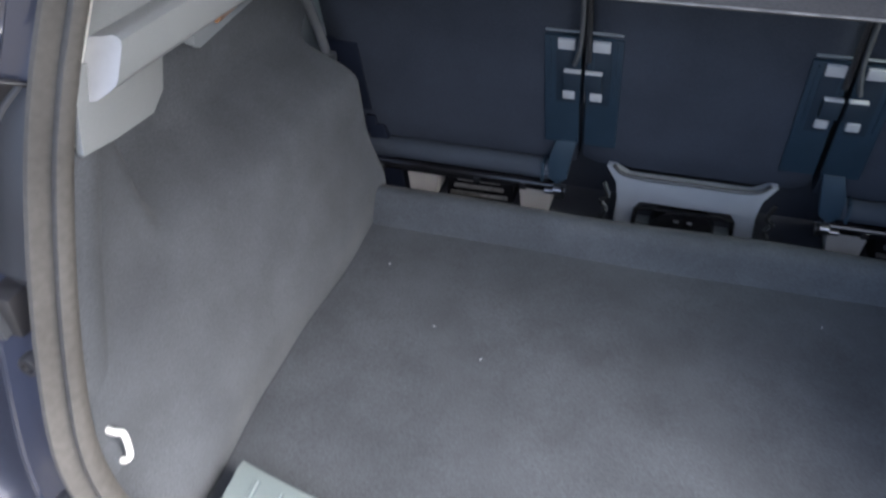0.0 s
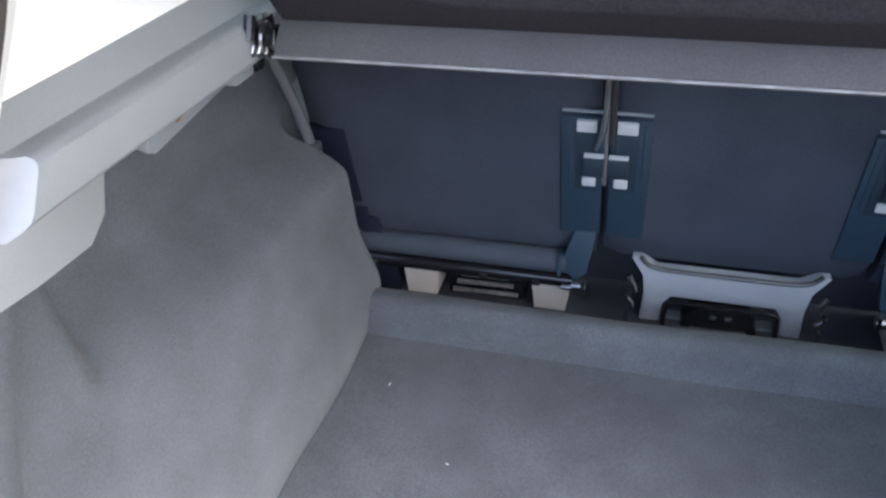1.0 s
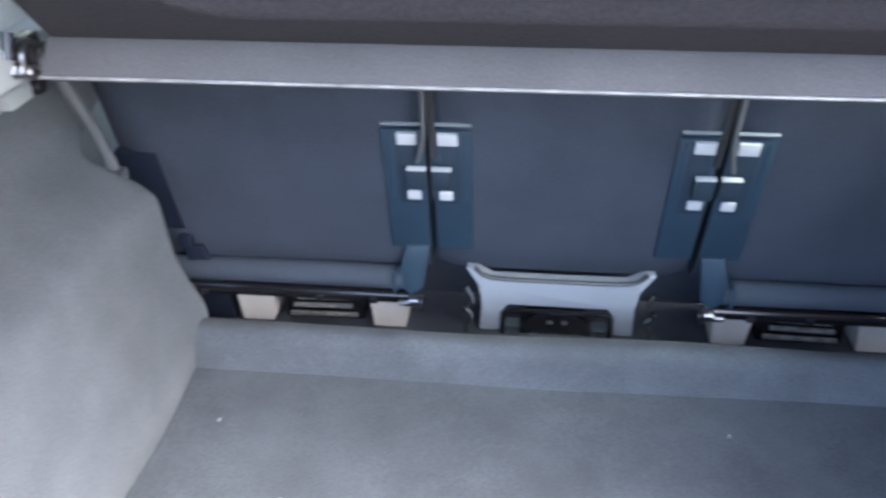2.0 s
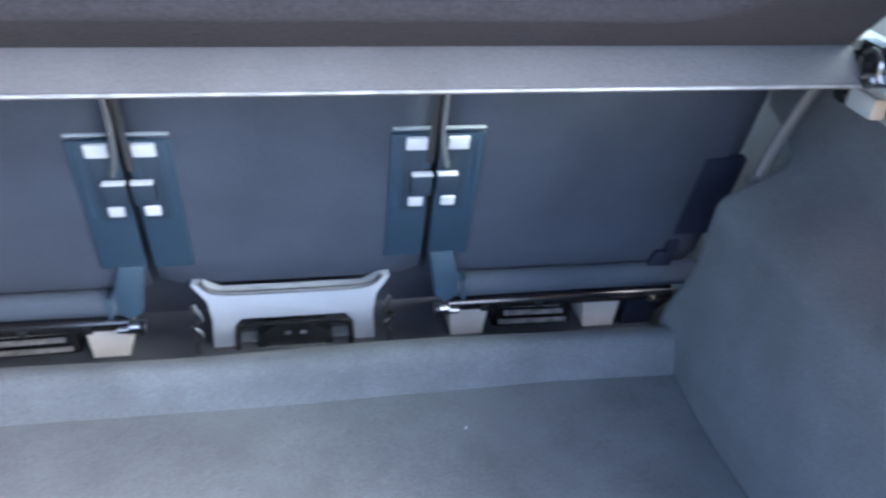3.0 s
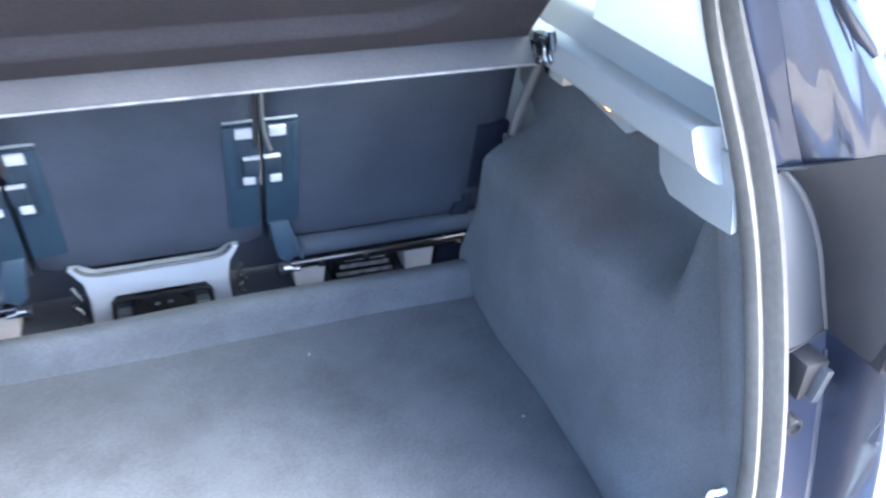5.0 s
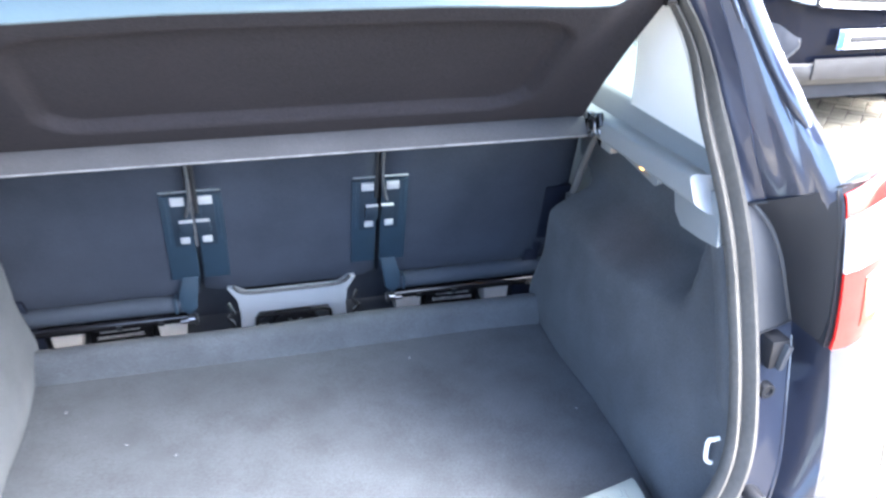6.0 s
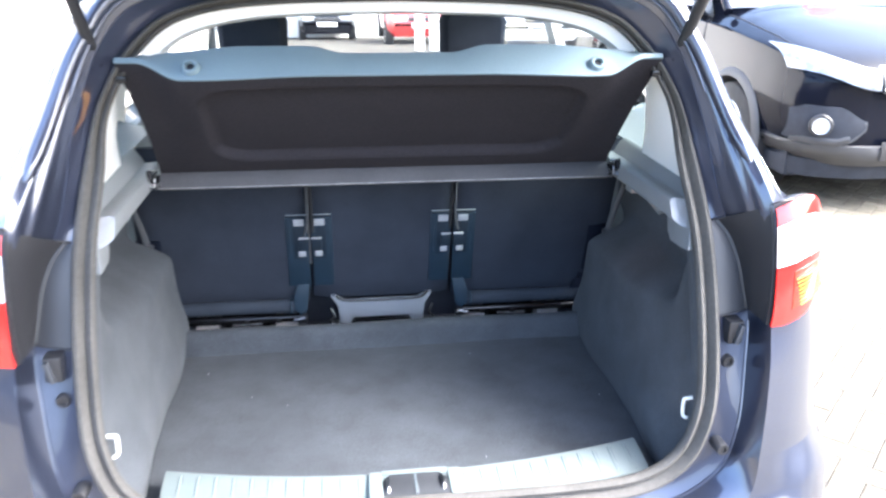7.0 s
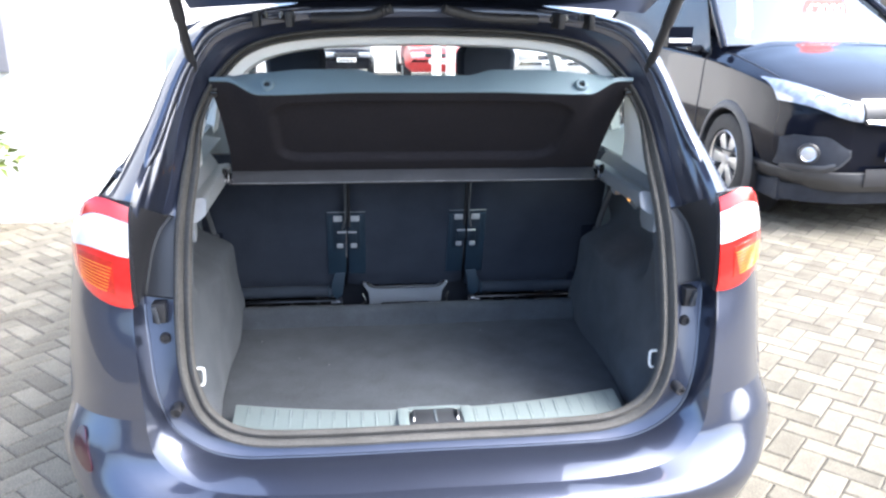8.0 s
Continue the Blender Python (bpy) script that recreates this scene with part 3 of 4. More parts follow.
    part("lashing_eye", tube(spline([(s * .560, .150, .756), (s * .546, .150, .757), (s * .540, .154, .763), (s * .540, .156, .793), (s * .546, .152, .799), (s * .560, .152, .800)], 18), .0036, 8), HOOK, side, "white metal lashing eye")
    # trim strip beside the seal
    rows = []
    for p in edge:
        if .74 < p[2] < 1.1:
            k = .35 + .65 * ease(.76, .94, p[2])
            rows.append([(s * (p[0] + dx * (k if dx < 0 else 1)), p[1] + dy, p[2]) for dx, dy in ((-.002, .006), (-.010, .014), (-.0130, .026), (-.0115, .046), (-.007, .054), (.010, .060))])
    part("edge_trim", loft(rows, .003), SIDE_CARPET, side, "rounded carpet edge beside the seal")
    # grey ledge that carries the parcel shelf, its nose cut off at a slant
    prof = [(.690, 1.112), (.575, 1.114), (.548, 1.119), (.536, 1.1265), (.530, 1.132), (.5285, 1.137), (.5285, 1.161), (.5300, 1.1655), (.534, 1.168), (.540, 1.169), (.552, 1.167), (.564, 1.166), (.570, 1.1705), (.574, 1.177), (.582, 1.188), (.588, 1.1925), (.594, 1.194), (.600, 1.192)]
    ledge = []
    for y in np.linspace(.30, .74, 20):
        dz = -.020 * (y - .30)
        r = []
        for x, z in prof:
            yy = y
            if y < .305:
                yy = .300 - .028 * (1.168 - z) / .043 if z < 1.1695 else .300 + .035 * min(1, (z - 1.1695) / .02)
            r.append((s * x, yy, z + (dz if z < 1.170 else dz * .15)))
        ledge.append(r)
    lg = part("shelf_ledge", loft(ledge), GREY_TRIM, car, "pale grey plastic ledge under the quarter window", smooth=28)
    # cut end in a paler colour than the ledge, painting the light on it
    nose = [ledge[0][i] for i in range(len(prof))]
    cap = bmesh.new()
    cap.faces.new([cap.verts.new((q[0], q[1] - .0005, q[2])) for q in nose])
    part("ledge_nose_lit", cap, CLIP, lg)
    part("ledge_pod", plate([(s * q[0], q[1], q[2]) for q in ((.560, .262, 1.150), (.545, .228, 1.082), (.558, .290, 1.066), (.567, .362, 1.056), (.572, .392, 1.068), (.576, .410, 1.100), (.576, .415, 1.125))], (s * .012, .004, 0), .003), GREY_TRIM, lg)
    # pillar trim up to the roof
    col = [[(s * (p[0] - .004), p[1] + .006, p[2]), (s * (p[0] - .003), p[1] + .016, p[2] - .002), (s * (p[0] + .002), p[1] + .032, p[2] - .004), (s * (p[0] + .016), p[1] + .048, p[2] - .004), (s * (p[0] + .06), p[1] + .056, p[2])] for p in edge if p[2] > 1.07 and p[0] > .44]
    part("pillar_trim", loft(col, .003), WHITE_TRIM, car, "white trim strip beside the seal")
    # white lining of the pillar between the seal and the small quarter window
    wall = []
    for z in np.linspace(1.176, 1.50, 14):
        e = at(edge, z)
        r = [(e[0] + .014, e[1] + .040, z)]
        for u in np.linspace(0, 1, 8):
            y = e[1] + .060 + (.600 - .05 * ease(1.2, 1.5, z) - e[1] - .060) * u
            r.append((.583 - .16 * max(0, z - 1.25) - .02 * math.sin(math.pi * u) * ease(1.19, 1.30, z), y, z))
        wall.append(r + [(r[-1][0] + .006, r[-1][1] + .006, z), (r[-1][0] + .10, r[-1][1] + .012, z)])
    part("pillar_lining", loft(flip(wall, s), .003), WHITE_TRIM, car, "white pillar lining above the ledge")
    # grey reveal from the ledge up to the quarter window
    rev = [[(.590 + .150 * u, y + .02 * u, 1.1925 - .008 * (y - .3) + .030 * u * u + .010 * u) for u in np.linspace(0, 1, 7)] for y in np.linspace(.325, 1.0, 10)]
    part("window_reveal", loft(flip(rev, s), .003), GREY_TRIM, car, "grey reveal below the quarter window")
    # lamp strip below the ledge, its face slanting down and outwards
    bx = part("lamp_strip", plate([(s * q[0], q[1], q[2]) for q in ((.584, .490, 1.112), (.594, .492, 1.072), (.600, .512, 1.062), (.666, .80, 1.032), (.650, .80, 1.104))], (s * .030, 0, .010), .003), STRIP, car, "grey plastic strip with boot lamp")
    along = Vector((s * .26, .95, -.14)).normalized()
    face = Vector((-s * .80, .20, -.57))
    face = (face - along * face.dot(along)).normalized()
    lm = Matrix((face, along, face.cross(along))).transposed().to_4x4()
    lm.translation = (s * .610, .600, 1.081)
    part("boot_lamp", box((-.004, -.046, -.0105), (.006, .046, .0105), .003, 2, lm), LAMP_ON if s > 0 else LAMP_OFF, bx, "small amber boot lamp")
    part("strip_clip", box((s * .612 - .012, .69, 1.060), (s * .612 + .006, .735, 1.084), .004), GREY_TRIM, bx)
    part("strip_bolt", lathe([(0, .010), (.010, .010), (.013, .004), (.013, -.004)], 16, Matrix.Translation((s * .622, .765, 1.064)) @ Matrix.Rotation(radians(-90 * s), 4, "Y")), BLACK_GLOSS, bx)
    # cable and edge at the front of the side panel
    part("belt_guide", tube(spline([(s * .612, .866, .905), (s * .620, .862, .950), (s * .632, .854, 1.00), (s * .648, .844, 1.06), (s * .662, .834, 1.13)], 16), .0085, 8, flat=.6), BAR, car, "grey belt guide bar")
    part("guide_foot", box((s * .612 - .014, .856, .890), (s * .612 + .014, .878, .908), .005), BAR, car)

# ---- rear seats seen from behind ----
MID = -.0055


def seat_y(z):
    return .957 + .285 * (.925 - z)


def seat_back(x0, x1, z0, z1):
    """Rounded slab leaning back, its rear face on the seat plane."""
    rows = []
    for u in np.linspace(0, 1, 15):
        x = x0 + (x1 - x0) * u
        r = .018 * (1 - min(1, min(u, 1 - u) * 9)) ** 2
        prof = []
        for v in np.linspace(0, 1, 16):
            z = z0 + (z1 - z0) * v
            e = .016 * (1 - min(1, min(v, 1 - v) * 12)) ** 2
            prof.append((x, seat_y(z) + r + e + .0015 * math.sin(11 * x + 7 * z), z))
        prof += [(x, seat_y(z1) + .09 - r, z1 - .01), (x, seat_y((z0 + z1) / 2) + .11 - r, (z0 + z1) / 2), (x, seat_y(z0) + .09 - r, z0 + .01)]
        rows.append(prof)
    return loft(rows, ring=True, caps=True)


def on_seat(x0, x1, z0, z1, y0, y1, bevel=.002):
    """A slab on the seat plane; y0, y1: from how far in front of the cloth to how far behind it (towards the tailgate: minus)."""
    bm = box((x0, y0, 0), (x1, y1, z1 - z0), bevel)
    bm.transform(Matrix.Translation((0, seat_y(z0), z0)) @ Matrix.Rotation(math.atan(.285), 4, "X"))
    return bm


def latch(seat, xa, xb, side):
    """Hinge cover with its two pale clips and a catch; side: which way the gap between the seats lies."""
    cover = part("hinge_cover", on_seat(xa, xb, .718, .952, -.005, .004, .002), TEAL, seat, "dark teal plastic hinge cover")
    # pale line paints the highlight along the upper lip of the cover
    part("lip_highlight", on_seat(xa + .001, xb - .001, .9515, .9528, -.0060, .0, .0004), STRIP, seat)
    part("inner_frame", join(on_seat(xa + .008, xa + .011, .82, .94, -.007, -.003, .001), on_seat(xb - .011, xb - .008, .82, .94, -.007, -.003, .001)), TEAL, seat)
    m = (xa + xb) / 2 + side * .006
    part("slot", on_seat(m - .017, m + .017, .812, .944, -.0062, -.002, .001), SLOT, seat)
    part("clip", on_seat(m - .014, m + .014, .921, .941, -.010, -.003, .002), CLIP, seat, "pale plastic clip")
    part("clip", on_seat(m - .010 + side * .005, m + .010 + side * .005, .822, .838, -.010, -.003, .002), CLIP, seat, "pale plastic clip")
    g = xb if side > 0 else xa
    part("catch", on_seat(min(g, g - side * .028) + side * .002, max(g, g - side * .028) + side * .002, .848, .884, -.018, -.004, .002), SLOT, seat)
    # pale strip paints the highlight on the top edge of the catch
    part("catch_glint", on_seat(min(g, g - side * .028) + side * .002, max(g, g - side * .028) + side * .002, .8836, .8860, -.0188, -.010, .0006), CLIP, seat, "pale catch edge painted as a highlight")


def outer_seat(s):
    x0, x1 = MID + s * .209, MID + s * .66
    a, b = min(x0, x1), max(x0, x1)
    seat = part("rear_seat", seat_back(a, b, .648, 1.15), SEAT_CLOTH, car, "dark blue-grey cloth seat back")
    p, q = sorted((MID + s * .2025, MID + s * .262))
    latch(seat, p, q, -s)
    # bolster roll, hinge tube and underside
    r0, r1 = MID + s * .262, MID + s * .67
    part("bolster", tube(spline([(r0, 1.024, .651), (r0 + s * .006, 1.024, .651), ((r0 + r1) / 2, 1.024, .652), (r1, 1.024, .651)], 20), [.016] + [.0205] * 18 + [.018], 16), ROLL_CLOTH, seat, "grey cloth bolster roll")
    part("bolster_end", box((r0 - .003, 1.000, .634), (r0 + .003, 1.03, .674), .003), TEAL, seat)
    part("hinge_tube", tube([(MID + s * .240, 1.024, .614), (MID + s * .62, 1.024, .614)], .0125, 14), BLACK_GLOSS, seat, "glossy black steel tube")
    for k in (.30, .39, .585):
        part("tube_clip", box((MID + s * k - .007, 1.010, .604), (MID + s * k + .007, 1.026, .616), .002), STEEL, seat)
    for k in (.278, .506):
        blk = [[(MID + s * (k + w * t), 1.030 + d, z) for t, d in ((-.5, 0), (.5, 0), (.5, .06), (-.5, .06))] for z, w in ((.510, .044), (.540, .052), (.604, .066), (.607, .064))]
        part("foam_block", loft(blk, ring=True, caps=True), CREAM, seat, "cream foam block")
    part("runner_box", box((min(MID + s * .325, MID + s * .462), 1.046, .52), (max(MID + s * .325, MID + s * .462), 1.13, .606), .006), BLACK_GLOSS, seat, "black runner box")
    # the pale colour of these bars paints the glints on the runners
    for z, w in ((.556, .0), (.574, .008), (.590, .016)):
        part("runner_bar", tube([(MID + s * (.336 + w), 1.042, z), (MID + s * (.452 - w), 1.042, z - .002)], .0042, 8), RUNNER, seat, "runner bar with its glint painted pale")
    part("end_bracket", plate([(MID + s * .575, 1.012, .700), (MID + s * .606, 1.012, .700), (MID + s * .602, 1.030, .530), (MID + s * .545, 1.030, .530), (MID + s * .552, 1.026, .600)], (0, .012, 0), .002), DARK_TEAL, seat)
    part("pivot_bolt", join(tube([(MID + s * .218, 1.008, .616), (MID + s * .240, 1.008, .616)], .010, 12), tube([(MID + s * .232, 1.004, .614), (MID + s * .256, 1.004, .614)], .006, 10), tube([(MID + s * .222, 1.000, .632), (MID + s * .222, 1.004, .604)], .004, 8)), DARK_STEEL, seat, "steel pivot bolt")
    part("pivot_arm", plate([(MID + s * .206, seat_y(.722) - .008, .722), (MID + s * .240, seat_y(.722) - .008, .722), (MID + s * .254, 1.006, .676), (MID + s * .252, 1.008, .640), (MID + s * .236, 1.010, .626), (MID + s * .218, 1.010, .640)], (0, .012, 0), .002), TEAL, seat)
    # dark plate at the outer edge
    part("side_plate", on_seat(min(MID + s * .596, MID + s * .66), max(MID + s * .596, MID + s * .66), .735, .890, -.004, .01, .002), DARK_TEAL, seat)
    part("side_latch", box((MID + s * .60 - .010, 1.008, .70), (MID + s * .60 + .010, 1.03, .722), .004), DARK_TEAL, seat)
    # strap that comes down the gap
    part("strap", tube(spline([(MID + s * .202, seat_y(1.16) - .014, 1.16), (MID + s * .200, seat_y(1.02) - .016, 1.02), (MID + s * .201, seat_y(.95) - .018, .95), (MID + s * .206, seat_y(.915) - .02, .915), (MID + s * .212, seat_y(.895) - .014, .895)], 24), .0062, 8, flat=.6), STRAP, seat, "grey webbing strap")
    return seat


outer_seat(-1)
outer_seat(1)
mid = part("rear_seat", seat_back(MID - .1975, MID + .1975, .662, 1.15), SEAT_CLOTH, car, "narrow dark blue-grey middle seat back")
latch(mid, MID - .1920, MID - .137, -1)
latch(mid, MID + .137, MID + .1920, 1)
for s in (-1, 1):
    part("strap", tube([(MID + s * .192, seat_y(1.16) - .008, 1.16), (MID + s * .190, seat_y(.90) - .010, .90)], .0045, 8), BLACK, mid)
# grey bracket below the middle seat: bar with ears, two legs and an arch
bk = [(-.154, 1.018, .676), (-.138, 1.018, .676), (-.112, 1.022, .658), (.100, 1.022, .658), (.126, 1.018, .676), (.142, 1.018, .676), (.122, 1.024, .640), (.118, 1.030, .600), (.122, 1.040, .515),
      (.090, 1.040, .515), (.086, 1.034, .582), (.074, 1.032, .600), (-.086, 1.032, .600), (-.098, 1.034, .582), (-.102, 1.040, .515), (-.134, 1.040, .515), (-.130, 1.030, .600), (-.134, 1.024, .640)]
br = part("seat_bracket", plate([(x, y, z) for x, y, z in bk], (0, .022, 0), .003), BRACKET, mid, "grey moulded seat bracket")
part("bracket_rim", join(tube(spline([(-.140, 1.014, .682), (-.112, 1.016, .663), (-.006, 1.016, .661), (.100, 1.016, .663), (.128, 1.014, .682)], 24), .004, 8)), BLACK, br)
part("arch_rim", tube(spline([(-.094, 1.030, .515), (-.093, 1.028, .575), (-.080, 1.026, .592), (-.006, 1.026, .594), (.068, 1.026, .592), (.081, 1.028, .575), (.082, 1.030, .515)], 30), .0040, 8), BLACK_GLOSS, br)
part("lock_block", plate([(-.068, 1.030, .515), (-.066, 1.030, .552), (-.056, 1.030, .572), (-.036, 1.030, .586), (-.006, 1.030, .591), (.024, 1.030, .586), (.044, 1.030, .572), (.054, 1.030, .552), (.056, 1.030, .515)], (0, .04, 0), .004), BLACK_GLOSS, br, "black seat lock")
part("lock_bar", join(tube([(-.050, 1.026, .546), (.038, 1.026, .546)], .0032, 8), tube([(-.022, 1.027, .572), (-.012, 1.027, .572)], .003, 8), tube([(.002, 1.027, .572), (.012, 1.027, .572)], .003, 8)), STEEL, br)
part("lock_side", box((-.090, 1.045, .515), (-.062, 1.07, .548), .003), DARK_TRIM, br)
part("lock_side", box((.052, 1.045, .515), (.080, 1.07, .548), .003), DARK_TRIM, br)
for s in (-1, 1):
    part("spring_link", tube(spline([(MID + s * .150, 1.022, .640), (MID + s * .140, 1.020, .612), (MID + s * .152, 1.022, .598), (MID + s * .142, 1.022, .582), (MID + s * .150, 1.024, .560), (MID + s * .144, 1.03, .52)], 24), .0046, 7), STEEL, br)

# added sheet, its black stands for the shade below the seats
part("under_seat_shade", box((-.64, 1.140, .530), (.64, 1.150, .735), .003), MATT_BLACK, car, "black sheet added for the shade under the rear seats")

# ---- parcel shelf, tipped up ----
shelf = thing("parcel_shelf", "dark felt parcel shelf tipped up behind the rear seats", "parcel shelf", at=(0, .62, 1.13))


def lip(x):
    """Height of the lower and upper edge of the shelf's rear lip."""
    a = abs(x)
    low = 1.408 - .006 * ease(.15, .38, a) + .030 * ease(.40, .475, a)
    high = 1.444 + .014 * ease(.10, .17, a) - .012 * ease(.28, .44, a) - .018 * ease(.42, .52, a)
    return low, max(high, low + .010)


cols = list(np.linspace(-.512, .512, 131))
under, band, top = [], [], []
for x in cols:
    low, high = lip(x)
    w = lambda z: x * (1 - .014 * ease(1.13, 1.25, z) * ease(1.44, 1.30, z))
    yl = .345 + .020 * ease(.35, .52, abs(x))
    r = []
    for v in np.linspace(0, 1, 52):
        z = low + (1.158 - low) * v
        y = yl + (.640 - yl) * v
        dx, dv = max(0, abs(x) - .31) / .07, max(0, abs(v - .48) - .20) / .16
        g = ease(1.12, .88, math.hypot(dx, dv))
        r.append((w(z), y + .013 * g, z + .012 * g))
    under.append(r)
    band.append([(x, .640, 1.158), (x, .634, 1.156), (x, .620, 1.142), (x, .612, 1.132), (x, .614, 1.127), (x, .624, 1.122), (x, .66, 1.124)])
    top.append([(w(low), yl, low), (w(low), yl - .004, low + .003), (w(low), yl + .002, low + .010), (w(high), yl + .045, high - .003), (w(high), yl + .052, high), (w(high), yl + .06, high - .004), (x, .675, 1.165), (x, .672, 1.13), (x, .66, 1.124)])
part("underside", loft(under, 0.0), SHELF_UNDER, shelf, "dark felt underside with a rounded panel", smooth=60)
part("front_band", loft(band), SHELF_BAND, shelf, "grey felt front edge")
part("edge_bead", tube([(x, .6125, 1.1290) for x in np.linspace(-.518, .518, 30)], .0017, 8), BEAD, shelf, "glossy grey edge bead")
part("top_board", loft(top), SHELF_TOP, shelf, "blue-grey plastic rear lip and top")
for s in (-1, 1):
    km = Matrix.Translation((s * .379, .364, 1.420)) @ Matrix.Rotation(radians(52), 4, "X")
    kn = part("cord_peg", lathe([(.0, .008), (.007, .008), (.0085, .016), (.013, .016), (.016, .012), (.017, .004), (.019, -.004), (.0185, -.006)], 24, km), SHELF_TOP, shelf, "grey cord peg")
    part("peg_hole", lathe([(0, .0095), (.0075, .0095)], 16, km), BLACK, kn)
    part("shelf_pivot", join(lathe([(0, .016), (.012, .016), (.015, .006), (.015, -.01)], 16, Matrix.Translation((s * .522, .628, 1.142)) @ Matrix.Rotation(radians(90 * s), 4, "Y")),
                             box((s * .524 - .008, .606, 1.138), (s * .524 + .008, .636, 1.168), .007), tube([(s * .528, .596, 1.150), (s * .528, .606, 1.172)], .006, 8)), BLACK_GLOSS, shelf, "black hinge pivot")
    ring = [(s * .517, .612 + .0135 * math.cos(c), 1.146 + .0165 * math.sin(c)) for c in np.linspace(0, 2 * math.pi, 25)[:-1]]
    part("pivot_ring", tube(ring, .0026, 8, close=True), DARK_STEEL, shelf, "worn steel ring on the pivot")
    part("pivot_spring", tube([(s * (.508 + .0012 * k), .600 + .006 * math.cos(k * 1.05), 1.139 + .006 * math.sin(k * 1.05)) for k in range(18)], .0016, 6), DARK_STEEL, shelf)
    part("cord_hook", box((s * .507 - .01, .372, 1.395), (s * .507 + .01, .386, 1.408), .003), BLACK_GLOSS, shelf)

# ---- the cabin ahead of the seats ----
lining = [[(x, y, z - .05 * (x / .6) ** 4) for x in np.linspace(-.60, .60, 21)] for y, z in ((.478, 1.536), (.50, 1.520), (.53, 1.516), (.8, 1.545), (1.6, 1.565), (2.5, 1.545), (2.75, 1.52))]
part("headlining", loft(lining, 0.006), LIGHT_TRIM, car, "pale cloth headlining")
hem = [[(p[0], p[1] + .006, p[2] - .004), (p[0] * .985, p[1] + .010, p[2] - .014), (p[0] * .965, p[1] + .014, p[2] - .030), (p[0] * .955, p[1] + .04, p[2] - .036)] for p in [*reversed([(-q[0], q[1], q[2]) for q in edge]), *edge] if p[2] > 1.44]
hem = sorted(hem, key=lambda r: r[0][0])
part("header_trim", loft(hem, .002), LIGHT_TRIM, car, "pale trim above the opening")
for s in (1, -1):
    part("window_pillar", loft([[(s * (x + dx), y + dy, z) for dx, dy in ((0, 0), (0, .09), (.03, .09), (.03, 0))] for x, y, z in ((.70, 1.02, 1.10), (.66, .98, 1.30), (.58, .92, 1.53))], ring=True, caps=True), LIGHT_TRIM, car)
    part("window_pillar", loft([[(s * (x + dx), y + dy, z) for dx, dy in ((0, 0), (0, .12), (.03, .12), (.03, 0))] for x, y, z in ((.74, 1.78, 1.05), (.69, 1.76, 1.30), (.60, 1.74, 1.55))], ring=True, caps=True), LIGHT_TRIM, car)
    part("window_pillar", loft([[(s * (x + dx), y + dy, z) for dx, dy in ((0, 0), (0, .07), (.04, .07), (.04, 0))] for x, y, z in ((.74, 3.45, 1.02), (.68, 3.05, 1.30), (.58, 2.70, 1.53))], ring=True, caps=True), DARK_TRIM, car)
    part("roof_rail", loft([[(s * (w + dx), y, z + dz) for dx, dz in ((-.03, -.02), (-.03, .02), (.05, .0), (.05, -.05))] for y, w, z in ((.56, .56, 1.545), (.95, .585, 1.560), (1.7, .60, 1.575), (2.4, .585, 1.555), (2.75, .565, 1.515))], ring=True, caps=True), PAINT, car)
    part("door_trim", loft([[(s * .70, y, .40), (s * .72, y, .9), (s * .74, y, 1.10), (s * .80, y, 1.12)] for y in (.9, 1.7, 2.6, 3.4)], .01), DARK_TRIM, car)
    qw = [[(s * (a[0] + (b[0] - a[0]) * u), a[1] + (b[1] - a[1]) * u, a[2] + (b[2] - a[2]) * u) for u in np.linspace(0, 1, 6)] for a, b in zip([(.742, .365, 1.208), (.658, .445, 1.342), (.610, .505, 1.455), (.565, .55, 1.53)], [(.755, 1.04, 1.16), (.70, 1.03, 1.32), (.65, 1.00, 1.45), (.60, .96, 1.54)])]
    w1 = part("quarter_window", loft(qw), SMOKE, car, "smoked quarter window")
    part("window_bead", tube(spline([(s * .745, .362, 1.205), (s * .661, .441, 1.342), (s * .613, .50, 1.455), (s * .568, .545, 1.535)], 16), .006, 8), BLACK, w1)
    dw = [[(s * (.75 - .15 * v), y, 1.10 + .44 * v) for y in np.linspace(1.1, 3.3 - .5 * v, 8)] for v in np.linspace(0, 1, 4)]
    w2 = part("side_window", loft(dw), GLASS, car)
    w2.visible_shadow = False
    # front seat with its head restraint
    fs = part("front_seat", loft([[(s * .36 + dx * w, y + dy, z) for dx, dy in ((-1, -.03), (-.8, -.06), (0, -.07), (.8, -.06), (1, -.03), (1, .06), (.8, .09), (-.8, .09), (-1, .06))] for y, z, w in ((2.15, .55, .24), (2.05, .85, .25), (1.97, 1.10, .24), (1.92, 1.20, .19), (1.91, 1.225, .15))], ring=True, caps=True), SEAT_CLOTH, car, "dark cloth front seat")
    part("head_restraint", loft([[(s * .40 + dx * w * .92, 1.90 + dy * d, z) for dx, dy in ((-1, -.3), (-.8, -.9), (0, -1), (.8, -.9), (1, -.3), (1, .5), (.8, 1), (-.8, 1), (-1, .5))] for z, w, d in ((1.24, .11, .04), (1.27, .13, .055), (1.38, .135, .06), (1.42, .11, .045))], ring=True, caps=True), SEAT_CLOTH, fs)
    part("headrest_post", join(tube([(s * .40 - .05, 1.91, 1.20), (s * .40 - .05, 1.905, 1.27)], .007, 8), tube([(s * .40 + .05, 1.91, 1.20), (s * .40 + .05, 1.905, 1.27)], .007, 8)), CHROME, fs)
